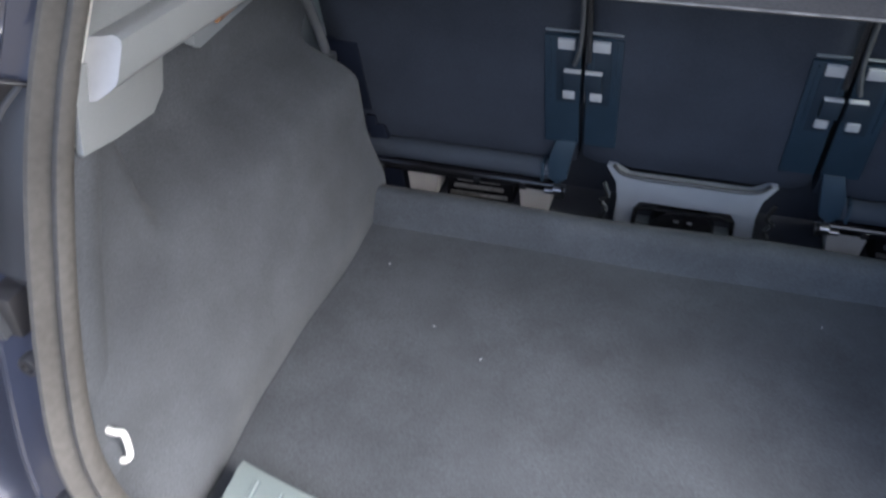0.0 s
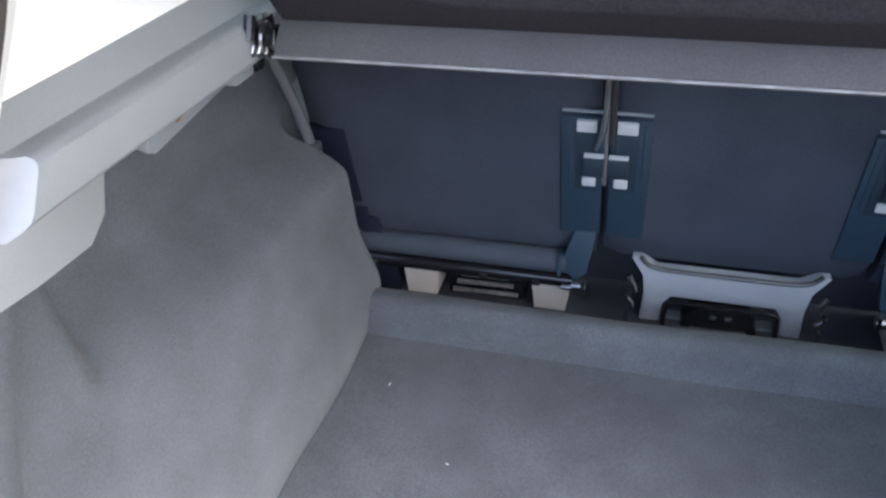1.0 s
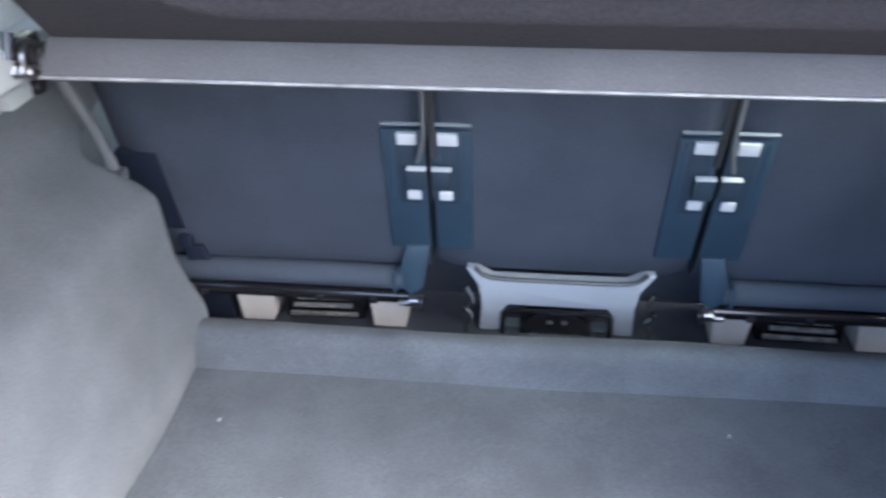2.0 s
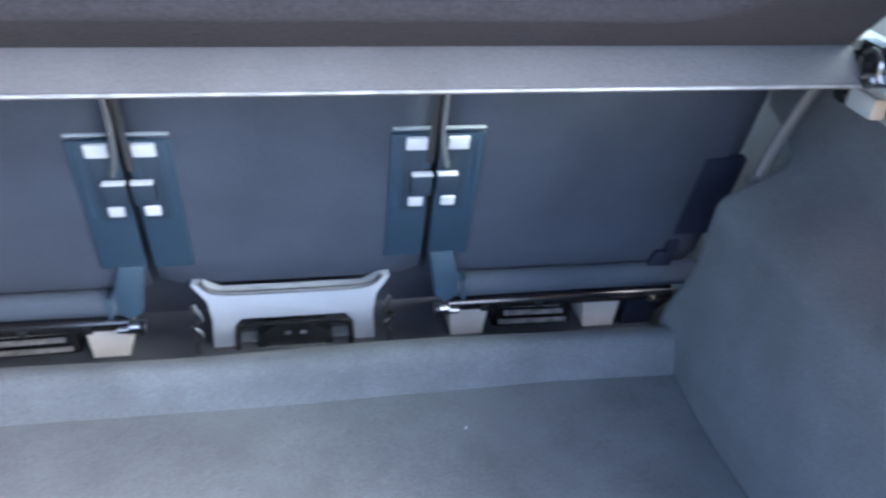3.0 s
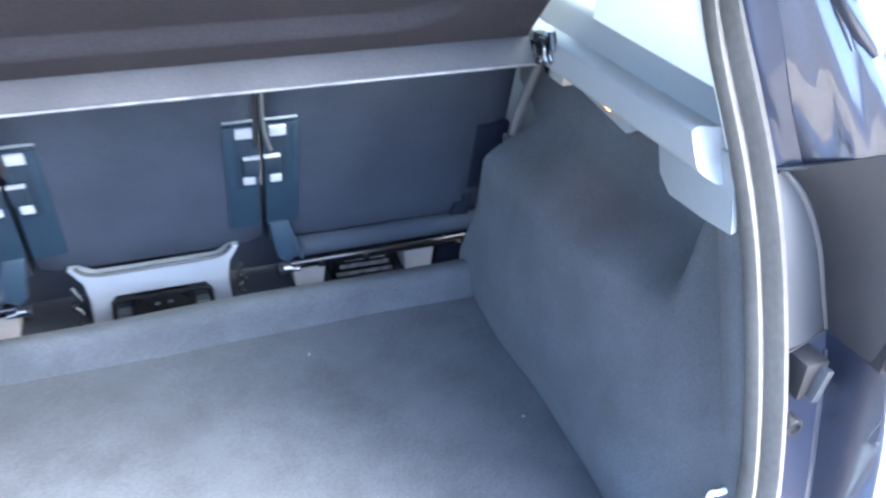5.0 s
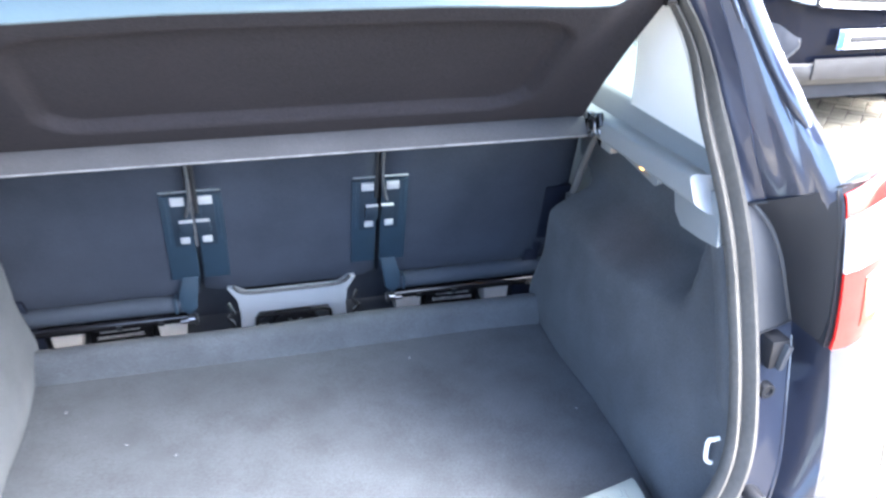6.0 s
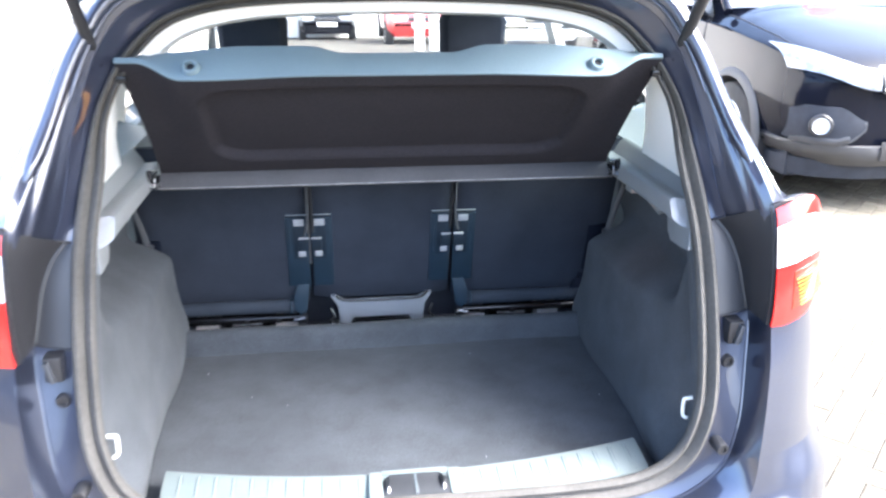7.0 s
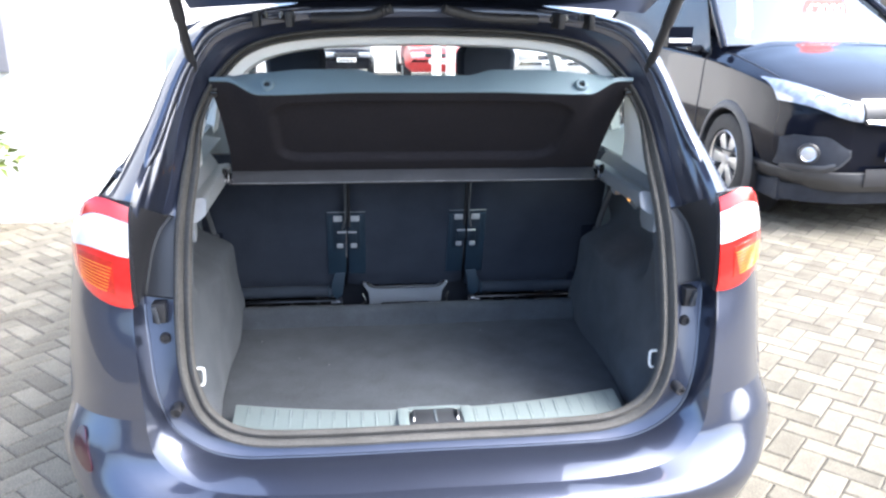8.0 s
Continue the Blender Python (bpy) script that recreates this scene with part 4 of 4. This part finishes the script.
ws = part("windscreen", loft([[(w * u, y, z) for u in np.linspace(-1, 1, 9)] for y, z, w in ((3.40, 1.06, .72), (3.05, 1.30, .66), (2.74, 1.53, .56))]), GLASS, car)
ws.visible_shadow = False
part("dashboard", loft([[(x, y, z) for x in (-.7, -.3, 0, .3, .7)] for y, z in ((2.75, .8), (2.72, .95), (2.8, 1.02), (3.1, 1.05), (3.40, 1.06))], .02), BLACK, car)
part("interior_mirror", box((-.11, 2.78, 1.40), (.11, 2.81, 1.46), .012), BLACK, car)

# ---- neighbouring vehicles ----


def far_car(name, label, paint, at, turn, long=4.2, wide=1.75, high=1.45):
    """A whole car at small size: body, glasshouse, lamps, plate, four wheels."""
    c = thing(name, label, "car", "parked cars ahead", at)
    h = wide / 2
    m = Matrix.Translation(at) @ Matrix.Rotation(radians(turn), 4, "Z")

    def add(n, bm, material, par=None, lab=""):
        bm.transform(m)
        return part(n, bm, material, par or c, lab)
    st = ((-long / 2, .75, .45, .62), (-long / 2 + .12, .90, .30, .80), (-long * .30, 1, .24, .92), (0, 1, .22, .95), (long * .28, 1, .24, .97), (long / 2 - .12, .92, .28, .95), (long / 2, .80, .40, .85))
    body = [[(h * w * u, y, z) for u, z in ((-.85, zl), (-1, zl + .15), (-1, (zl + zh) / 2), (-.94, zh), (-.6, zh + .03), (0, zh + .05), (.6, zh + .03), (.94, zh), (1, (zl + zh) / 2), (1, zl + .15), (.85, zl))] for y, w, zl, zh in st]
    b = add("body", loft(body, ring=True, caps=True), paint)
    gh = [[(h * w * u, y, z) for u in (-1, -.6, 0, .6, 1)] for y, z, w in ((-long * .24, .96, .88), (-long * .08, high - .04, .70), (long * .10, high, .70), (long * .30, high - .08, .68), (long * .42, .98, .85))]
    add("glasshouse", loft(gh, .01), BLACK_GLOSS, None, "dark windows")
    add("roof", loft([[(h * .66 * u, y, high + .012 - .02 * u * u) for u in (-1, -.5, 0, .5, 1)] for y in (-long * .07, long * .1, long * .28)], .012), paint)
    for s in (-1, 1):
        add("headlight", box((s * h * .62 - .17, -long / 2 + .0, .62), (s * h * .62 + .17, -long / 2 + .16, .76), .03), HEADLAMP)
        for y in (-long * .31, long * .30):
            wm = Matrix.Translation((s * (h - .09), y, .31)) @ Matrix.Rotation(radians(90 * s), 4, "Y")
            w = add("wheel", lathe([(.2, -.09), (.29, -.1), (.31, -.06), (.31, .07), (.28, .1), (.2, .09)], 24, wm), TYRE)
            add("rim", lathe([(0, .07), (.06, .08), (.2, .09), (.2, 0)], 20, wm), ALLOY, w)
    p = add("number_plate", box((-.26, -long / 2 - .02, .50), (.26, -long / 2 + .01, .61), .005), SIGN_WHITE)
    add("plate_bar", box((-.20, -long / 2 - .024, .535), (.20, -long / 2 - .019, .575), 0), BLACK, p)
    add("grille", box((-.35, -long / 2 - .01, .64), (.35, -long / 2 + .06, .74), .02), BLACK)
    return c


far_car("parked_car", "black parked car facing the forecourt", SUV_PAINT, (-.16, 23.3, fall(23.3)), 0, 4.2, 1.52)
far_car("parked_car", "bright red parked hatchback facing the forecourt", RED_PAINT, (1.98, 19.4, fall(19.4)), 0, 3.9, 1.65)
far_car("parked_car", "white parked van beside the red car", WHITE_PAINT, (4.1, 17.5, fall(17.5)), 0, 4.6, 1.85, 1.9)

for x in (1.47, 1.73):
    low = (x, 13.6, fall(13.6))
    post = thing("bollard", "white painted steel bollard on the paving", "bollard", "white bollards", low)
    part("post", lathe([(0, 0), (.085, 0), (.085, .98), (.07, 1.03), (0, 1.04)], 20, Matrix.Translation(low)), WHITE_PAINT, post)
    part("collar", lathe([(.086, 0), (.110, 0), (.110, .012), (.086, .02)], 20, Matrix.Translation(low)), SUV_GREY, post)

# ---- black off-roader beside the car ----
SX, SF, HUBY = 3.70, 3.50, 4.45
suv = thing("suv", "black off-road car parked nose out on the paving", "car", at=(SX, SF + 2.3, 0))
ST = ((SF, .50, .46, .82, .87), (SF + .03, .62, .40, .86, .93), (SF + .10, .76, .37, .90, .98), (SF + .22, .85, .35, .95, 1.03), (SF + .40, .905, .34, 1.005, 1.085), (SF + .65, .93, .33, 1.05, 1.15), (SF + .95, .94, .32, 1.085, 1.21),
      (SF + 1.35, .94, .32, 1.12, 1.26), (SF + 2.4, .945, .32, 1.14, 1.26), (SF + 3.6, .94, .32, 1.14, 1.26), (SF + 4.3, .90, .36, 1.13, 1.24), (SF + 4.6, .82, .45, 1.08, 1.16))
sec, NOSE = [], []
for y, w, zb, zs, zt in spline(ST, 120):
    half = [(w * .84, zb), (w * .95, zb + .06), (w * .985, zb + .16), (w, .58), (w * 1.0, .72), (w * .985, .86), (w * .965, zs - .05), (w * .93, zs), (w * .80, zs + (zt - zs) * .55), (w * .55, zt - .005), (w * .28, zt + .012), (0, zt + .018)]
    pts = spline(half, 40)
    NOSE.append((y, pts))
    sec.append([(SX - p[0], y, p[1]) for p in pts] + [(SX + p[0], y, p[1]) for p in reversed(pts[:-1])])
sb = loft(sec, caps=True)
dead = [f for f in sb.faces if any((f.calc_center_median() - Vector((f.calc_center_median().x, hy, .37))).length < .415 for hy in (HUBY, HUBY + 2.70)) and abs(f.calc_center_median().x - SX) > .55]
bmesh.ops.delete(sb, geom=dead, context="FACES")
sbody = part("body", sb, SUV_PAINT, suv, "glossy black bodywork")
for s in (-1, 1):
    for hy in (HUBY, HUBY + 2.70):
        am = Matrix.Translation((SX + s * .90, hy, .37)) @ Matrix.Rotation(radians(90 * s), 4, "Y")
        part("arch_trim", lathe([(.405, -.10), (.405, .052), (.412, .060), (.450, .052), (.470, .030)], 48, am), SUV_GREY, suv, "grey wheel arch trim")
        part("wheel_well", lathe([(0, -.28), (.43, -.28), (.43, .03)], 32, am), BLACK, suv)
        wh = part("wheel", lathe([(.235, -.12), (.33, -.13), (.360, -.09), (.364, .0), (.360, .030), (.335, .048), (.25, .044), (.235, .030), (.225, .0), (.225, -.08)], 48, am), TYRE, suv)
        rm = part("rim", lathe([(.236, .032), (.226, .030), (.215, .0), (.205, -.06), (.06, -.07), (0, -.07)], 40, am), SUV_GREY, wh)
        for k in range(6):
            spoke = plate([(-.030, .03, -.012), (.030, .03, -.012), (.052, .225, -.012), (-.052, .225, -.012)], (0, 0, .028), .006)
            spoke.transform(am @ Matrix.Rotation(radians(60 * k), 4, "Z"))
            part("spoke", spoke, ALLOY, wh)
        part("hub_cap", lathe([(0, .022), (.04, .020), (.055, .0), (.055, -.05)], 20, am), ALLOY, wh)
        rimring = lathe([(.238, .034), (.232, .040), (.216, .032), (.216, .0)], 40, am)
        part("rim_edge", rimring, ALLOY, wh)


def on_nose(u, z, out=0.0):
    """A point on the nose: u from the middle (0) to the side (-1, 1) and height z."""
    x, last = abs(u) * .93, None
    for y, pts in NOSE:
        w = np.interp(z, [p[1] for p in pts], [p[0] for p in pts])
        if w >= x and pts[-1][1] >= z:
            if last is not None and w > last[1]:
                y = last[0] + (y - last[0]) * max(0, min(1, (x - last[1]) / (w - last[1])))
            return (SX + u * .93, y - out, z)
        last = (y, w)
    return (SX + u * .93, last[0] - out, z)


def nose_patch(us, z0, z1, out, thick, n=10, k=4):
    rows = []
    for j in range(k + 1):
        v = j / k
        rows.append([on_nose(us[0] + (us[1] - us[0]) * i / n, (z0(us[0] + (us[1] - us[0]) * i / n)) * (1 - v) + z1(us[0] + (us[1] - us[0]) * i / n) * v, out + .006 * math.sin(math.pi * v)) for i in range(n + 1)])
    return loft(rows, thick)


for s in (-1, 1):
    part("headlight", nose_patch((s * .50, s * .94), lambda u: .822 + .100 * ease(.5, .95, abs(u)), lambda u: .935 + .110 * ease(.5, .95, abs(u)), .034, .02, 14), LAMP_SHELL, suv, "clear glass headlight")
    for u in (.62, .76):
        c = on_nose(s * u, .905 + .30 * (u - .6), .052)
        part("lamp_bowl", lathe([(0, .010), (.020, .007), (.030, .0), (.034, .008), (.044, .009), (.050, -.004)], 24, Matrix.Translation(c) @ Matrix.Rotation(radians(90), 4, "X") @ Matrix.Rotation(radians(s * 18), 4, "Y")), HEADLAMP, suv, "round lamp bowl")
    fg = part("fog_surround", nose_patch((s * .54, s * .935), lambda u: .462 + .105 * ease(.70, .54, abs(u)) + .035 * ease(.86, .935, abs(u)), lambda u: .712 - .085 * ease(.72, .54, abs(u)) - .03 * ease(.88, .935, abs(u)), .016, .02, 16), MATT_BLACK, suv, "black fog lamp pocket")
    part("fog_bezel", tube([on_nose(s * u, z, .034) for u, z in spline([(.935, .520), (.90, .482), (.82, .464), (.70, .470), (.62, .505), (.55, .580), (.56, .620)], 22)], .009, 8), SUV_GREY, fg, "grey rim round the fog lamp pocket")
    part("fog_shelf", nose_patch((s * .64, s * .92), lambda u: .474 + .03 * ease(.72, .64, abs(u)), lambda u: .512 + .02 * ease(.72, .64, abs(u)), .036, .012, 12), SKID, fg)
    c = on_nose(s * .820, .595, .050)
    lampm = Matrix.Translation(c) @ Matrix.Rotation(radians(90), 4, "X") @ Matrix.Rotation(radians(s * 25), 4, "Y")
    fogl = part("fog_lamp", lathe([(0, .012), (.030, .011), (.044, .006), (.052, .012)], 28, lampm), HEADLAMP, fg, "round clear fog lamp")
    part("lamp_ring", lathe([(.052, .013), (.062, .014), (.072, .004), (.074, -.03)], 28, lampm), BLACK, fogl)
    part("door_mirror", loft([[(SX + s * (.98 + dx), SF + 1.72 + dy, z) for dx, dy in ((0, -.05), (.10, -.07), (.21, -.05), (.23, .02), (.20, .06), (.0, .05))] for z, in ((1.19,), (1.21,), (1.31,), (1.355,))], ring=True, caps=True), SUV_PAINT, suv, "black door mirror")
    part("side_signal", box((SX + s * 1.09 - .10, SF + 1.645, 1.225), (SX + s * 1.09 + .10, SF + 1.66, 1.262), .006), CLEAR_LENS, suv)
    part("mirror_arm", box((SX + s * .93 - .06, SF + 1.68, 1.16), (SX + s * .93 + .10, SF + 1.76, 1.205), .012), BLACK, suv)
    part("front_pillar", tube(spline([(SX + s * .86, SF + 1.30, 1.20), (SX + s * .80, SF + 1.62, 1.41), (SX + s * .70, SF + 2.05, 1.65), (SX + s * .66, SF + 2.3, 1.705)], 16), .032, 10), SUV_PAINT, suv)
    sw = [[(SX + s * (.90 - .22 * v), y, 1.15 + .52 * v) for y in np.linspace(SF + 1.45 + .72 * v, SF + 4.3 - .25 * v, 9)] for v in np.linspace(0, 1, 5)]
    part("side_window", loft(sw, .006), BLACK_GLOSS, suv, "dark side windows")
    part("roof_bar", tube([(SX + s * .62, SF + 2.5, 1.75), (SX + s * .62, SF + 4.2, 1.74)], .018, 8), BLACK, suv)
part("skid_bumper", loft([[on_nose(u, z, o) for u in np.linspace(-.99, .99, 41)] for z, o in ((.462, .012), (.455, .030), (.43, .036), (.40, .030), (.365, .012), (.335, -.02))], .01), SKID, suv, "grey lower bumper")
part("lower_grille", nose_patch((-.42, .42), lambda u: .38, lambda u: .50, .040, .01), BLACK, suv)
gr = part("grille", nose_patch((-.48, .48), lambda u: .80 + .05 * abs(u), lambda u: .955 - .02 * abs(u), .032, .015, 16), BLACK, suv, "black mesh grille")
part("grille_rim", join(nose_patch((-.49, .49), lambda u: .950 - .02 * abs(u), lambda u: .966 - .02 * abs(u), .044, .012, 16, 2), nose_patch((-.47, .47), lambda u: .792 + .05 * abs(u), lambda u: .806 + .05 * abs(u), .044, .012, 16, 2)), CHROME, gr)
cells = []
for j, z in enumerate((.823, .857, .891, .925)):
    for k in range(15):
        u = -.45 + .0625 * k + (.031 if j % 2 else 0)
        if abs(u) < .46:
            cells.append(tube([on_nose(u + .034 * math.cos(radians(60 * i + 30)), z + .021 * math.sin(radians(60 * i + 30)), .046) for i in range(6)], .0045, 5, close=True))
part("grille_mesh", join(*cells), SUV_GREY, gr, "grey honeycomb mesh")
# shut lines of the bonnet and the front door
for s in (-1, 1):
    part("bonnet_seam", tube([(SX + s * pts[27][0], y, pts[27][1] + .001) for y, pts in NOSE if SF + .16 < y < SF + 1.40], .0045, 6), MATT_BLACK, suv)
    door = min(NOSE, key=lambda q: abs(q[0] - HUBY - .62))
    part("door_seam", tube([(SX + s * (p[0] + .001), door[0] + .12 * (p[1] - .7) ** 2, p[1]) for p in door[1][5:26]], .0045, 6), MATT_BLACK, suv)
    part("bumper_seam", tube([on_nose(s * u, .462 + .02 * ease(.93, .99, u), .014) for u in np.linspace(.55, .99, 16)], .004, 6), MATT_BLACK, suv)
np_ = part("number_plate", nose_patch((-.28, .28), lambda u: .56, lambda u: .67, .050, .008, 6), SIGN_WHITE, suv, "white number plate with blue edge")
part("plate_edge", nose_patch((-.28, -.235), lambda u: .562, lambda u: .668, .056, .004, 2), mat("plate_blue", (.03, .12, .5), .4), np_)
part("plate_bar", nose_patch((-.20, .25), lambda u: .585, lambda u: .645, .056, .004, 2), BLACK, np_)
wsg = part("windscreen", loft([[(SX + w * u, y - .10 * (1 - u * u), z + .02 * (1 - u * u)) for u in np.linspace(-1, 1, 15)] for y, z, w in ((SF + 1.34, 1.225, .84), (SF + 1.66, 1.42, .78), (SF + 2.10, 1.66, .68))]), TINT, suv, "reflecting windscreen")
part("roof", loft([[(SX + w * u, y - .10 * (1 - u * u) * (1 if y < SF + 2.3 else 0), z + .05 * (1 - u * u)) for u in np.linspace(-1, 1, 15)] for y, z, w in ((SF + 2.10, 1.66, .69), (SF + 2.5, 1.695, .69), (SF + 3.6, 1.69, .68), (SF + 4.35, 1.63, .64))], .02), SUV_PAINT, suv)
part("tailgate", loft([[(SX + w * u, y, z) for u in np.linspace(-1, 1, 9)] for y, z, w in ((SF + 4.35, 1.65, .64), (SF + 4.55, 1.28, .80), (SF + 4.6, 1.10, .82))], .02), SUV_PAINT, suv)
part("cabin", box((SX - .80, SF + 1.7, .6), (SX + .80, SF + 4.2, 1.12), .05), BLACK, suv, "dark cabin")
# closing box, set low to block light under the car
part("underbody", box((SX - .82, SF + .30, .20), (SX + .82, SF + 4.4, .40), .03), MATT_BLACK, suv)
# skirt added below the bumper to darken the ground under the nose
part("shade_skirt", loft([[Vector(on_nose(u, .40, o)) + Vector((0, .03, z - .40)) for u in np.linspace(-.97, .97, 31)] for z, o in ((.345, -.02), (.29, -.03), (.225, -.05))], .01), MATT_BLACK, suv, "black skirt added to keep the ground under the nose dark")
part("wiper", tube([(SX - .35, SF + 1.25, 1.255), (SX + .25, SF + 1.24, 1.27)], .008, 6), BLACK, suv)
# round card in the windscreen
cm = Matrix.Translation((3.87, SF + 1.66, 1.468)) @ Matrix.Rotation(radians(72), 4, "X")
card = thing("windscreen_card", "round red price card on the windscreen", "sign", at=tuple(cm.translation))
part("disc", lathe([(0, .003), (.205, .003), (.205, -.003), (0, -.003)], 40, cm), SIGN_RED, card)


def lettering(name, body, size, m, material, parent):
    cu = bpy.data.curves.new(name, "FONT")
    cu.body, cu.size, cu.align_x, cu.align_y, cu.extrude = body, size, "CENTER", "CENTER", .001
    tmp = bpy.data.objects.new(name, cu)
    scene.collection.objects.link(tmp)
    bpy.context.view_layer.update()
    me = bpy.data.meshes.new_from_object(tmp.evaluated_get(bpy.context.evaluated_depsgraph_get()))
    bpy.data.objects.remove(tmp)
    b = bmesh.new()
    b.from_mesh(me)
    bpy.data.meshes.remove(me)
    b.transform(m)
    return part(name, b, material, parent)


lettering("price", "\u00a32000", .135, cm @ Matrix.Translation((0, .035, .006)), SIGN_WHITE, card)
part("text_bar", box((-.11, -.075, .003), (.11, -.05, .006), 0, 1, cm), SIGN_WHITE, card)
part("text_bar", box((-.12, -.115, .003), (.12, -.095, .006), 0, 1, cm), SIGN_WHITE, card)

# ---- building on the near side, and the far end of the yard ----
bld = thing("building", "white rendered building with grey framed window", "building", at=(-6, 9, 0))
part("wall", box((-11, 4.3, -.6), (-2.25, 18, 6.0)), WALL_WHITE, bld)
part("roof", box((-11.2, 4.1, 6.0), (-2.05, 18.2, 6.25), .02), FRAME_GREY, bld)
wf = part("window", box((-4.60, 4.25, 1.06), (-2.44, 4.32, 2.35), .01), FRAME_GREY, bld, "grey framed window")
part("pane", box((-4.52, 4.24, 1.14), (-2.52, 4.252, 2.27)), BLACK_GLOSS, wf)
far = thing("far_building", "pale building at the far end of the yard", "building", at=(4, 24, 0))
part("wall", box((-12, 24, -1.2), (26, 30, 5.0)), WALL_WHITE, far)
part("roof", box((-12.2, 23.8, 5.0), (26.2, 30.2, 5.3), .02), FRAME_GREY, far)

# unseen walls added to close the yard behind and beside the camera, for reflections
tagged(part("wall_south", box((-30, -17.3, 0), (17, -17.0, 2.6)), UNSEEN_WALL), "plain brown unseen wall added behind the forecourt for reflections", "wall", kind="structure")
tagged(part("wall_east", box((17.0, -17.3, -1.2), (17.3, 24, 2.6)), UNSEEN_WALL), "plain brown unseen wall added beside the forecourt for reflections", "wall", kind="structure")

# plant in a pot by the wall
pot = thing("plant_pot", "leafy yellow-green plant in a stone pot by the wall", "plant", at=(-2.72, 3.95, 0))
part("pot", lathe([(.0, 0), (.14, 0), (.17, .02), (.19, .16), (.215, .32), (.225, .34), (.215, .36), (.19, .345), (.17, .30), (0, .30)], 28, Matrix.Translation((-2.72, 3.95, 0))), POT, pot)
rnd = random.Random(5)
lb = bmesh.new()
for k in range(260):
    a, e, r = rnd.uniform(0, 6.283), rnd.uniform(.05, 1.45), rnd.uniform(.08, .30)
    c = Vector((-2.72 + r * math.cos(a) * math.cos(e) * 1.1, 3.95 + r * math.sin(a) * math.cos(e) * 1.1, .36 + .42 * r / .3 * math.sin(e) + rnd.uniform(0, .06)))
    ln, wd = rnd.uniform(.05, .11), rnd.uniform(.014, .028)
    q = Euler((rnd.uniform(-1, 1), rnd.uniform(-1, 1), a)).to_matrix()
    v = [lb.verts.new(c + q @ Vector(p)) for p in ((0, 0, 0), (ln * .4, wd, .01), (ln, 0, -.015), (ln * .4, -wd, .01))]
    lb.faces.new(v)
part("foliage", lb, FOLIAGE, pot)
for k in range(9):
    a = k * .7
    part("stem", tube([(-2.72, 3.95, .30), (-2.72 + .08 * math.cos(a), 3.95 + .08 * math.sin(a), .48), (-2.72 + .17 * math.cos(a), 3.95 + .17 * math.sin(a), .66)], .005, 6), FOLIAGE, pot)

# ---- paving blocks, herringbone at 45 degrees to the car ----
CELL, GAP = .100, .0045
TURN45 = Matrix.Rotation(radians(45), 4, "Z")


def block_mesh(l, w):
    b = bmesh.new()
    g, c = GAP / 2, .006
    lo = [b.verts.new(p) for p in ((g, g, -.03), (l - g, g, -.03), (l - g, w - g, -.03), (g, w - g, -.03))]
    mi = [b.verts.new((v.co.x, v.co.y, -.005)) for v in lo]
    hi = [b.verts.new(p) for p in ((g + c, g + c, 0), (l - g - c, g + c, 0), (l - g - c, w - g - c, 0), (g + c, w - g - c, 0))]
    for A, B in ((lo, mi), (mi, hi)):
        for i in range(4):
            b.faces.new((A[i], A[(i + 1) % 4], B[(i + 1) % 4], B[i]))
    b.faces.new(hi)
    return b


bms = {}
for key, (l, w) in {"h": (2 * CELL, CELL), "v": (CELL, 2 * CELL)}.items():
    b = block_mesh(l, w)
    me = bpy.data.meshes.new("paver")
    b.to_mesh(me)
    b.free()
    me.materials.append(PAVER)
    bms[key] = me
rnd = random.Random(11)
rest_v, rest_f, singles = [], [], []
for i in range(-150, 125):
    for j in range(-150, 105):
        k = (i - j) % 4
        if k not in (0, 3):
            continue
        key = "h" if k == 0 else "v"
        p = TURN45 @ Vector((i * CELL, j * CELL, 0))
        if not (-5.0 < p.x < 7.0 and -9.0 < p.y < 9.0):
            continue
        if -.75 < p.x < .75 and .6 < p.y < 4.0:
            continue
        m = Matrix.Translation((p.x, p.y, rnd.uniform(-.0018, .0018))) @ TURN45 @ Euler((rnd.uniform(-.006, .006), rnd.uniform(-.006, .006), 0)).to_matrix().to_4x4()
        near = (.95 < p.x < 2.15 and .25 < p.y < 2.6) or (-1.75 < p.x < -1.0 and .6 < p.y < 3.0)
        if near and len(singles) < 298:
            singles.append((key, m))
            continue
        base = len(rest_v)
        rest_v += [m @ v.co for v in bms[key].vertices]
        rest_f += [tuple(base + q for q in f.vertices) for f in bms[key].polygons]
me = bpy.data.meshes.new("paving_blocks")
me.from_pydata([tuple(v) for v in rest_v], [], rest_f)
me.materials.append(PAVER)
rest = new("paving_blocks", me)
rest.parent = ground
tagged(rest, "weathered buff concrete blocks in herringbone", kind="stuff")
for key, m in singles:
    o = new("paver", bms[key])
    o.matrix_world = m
    o.parent = ground
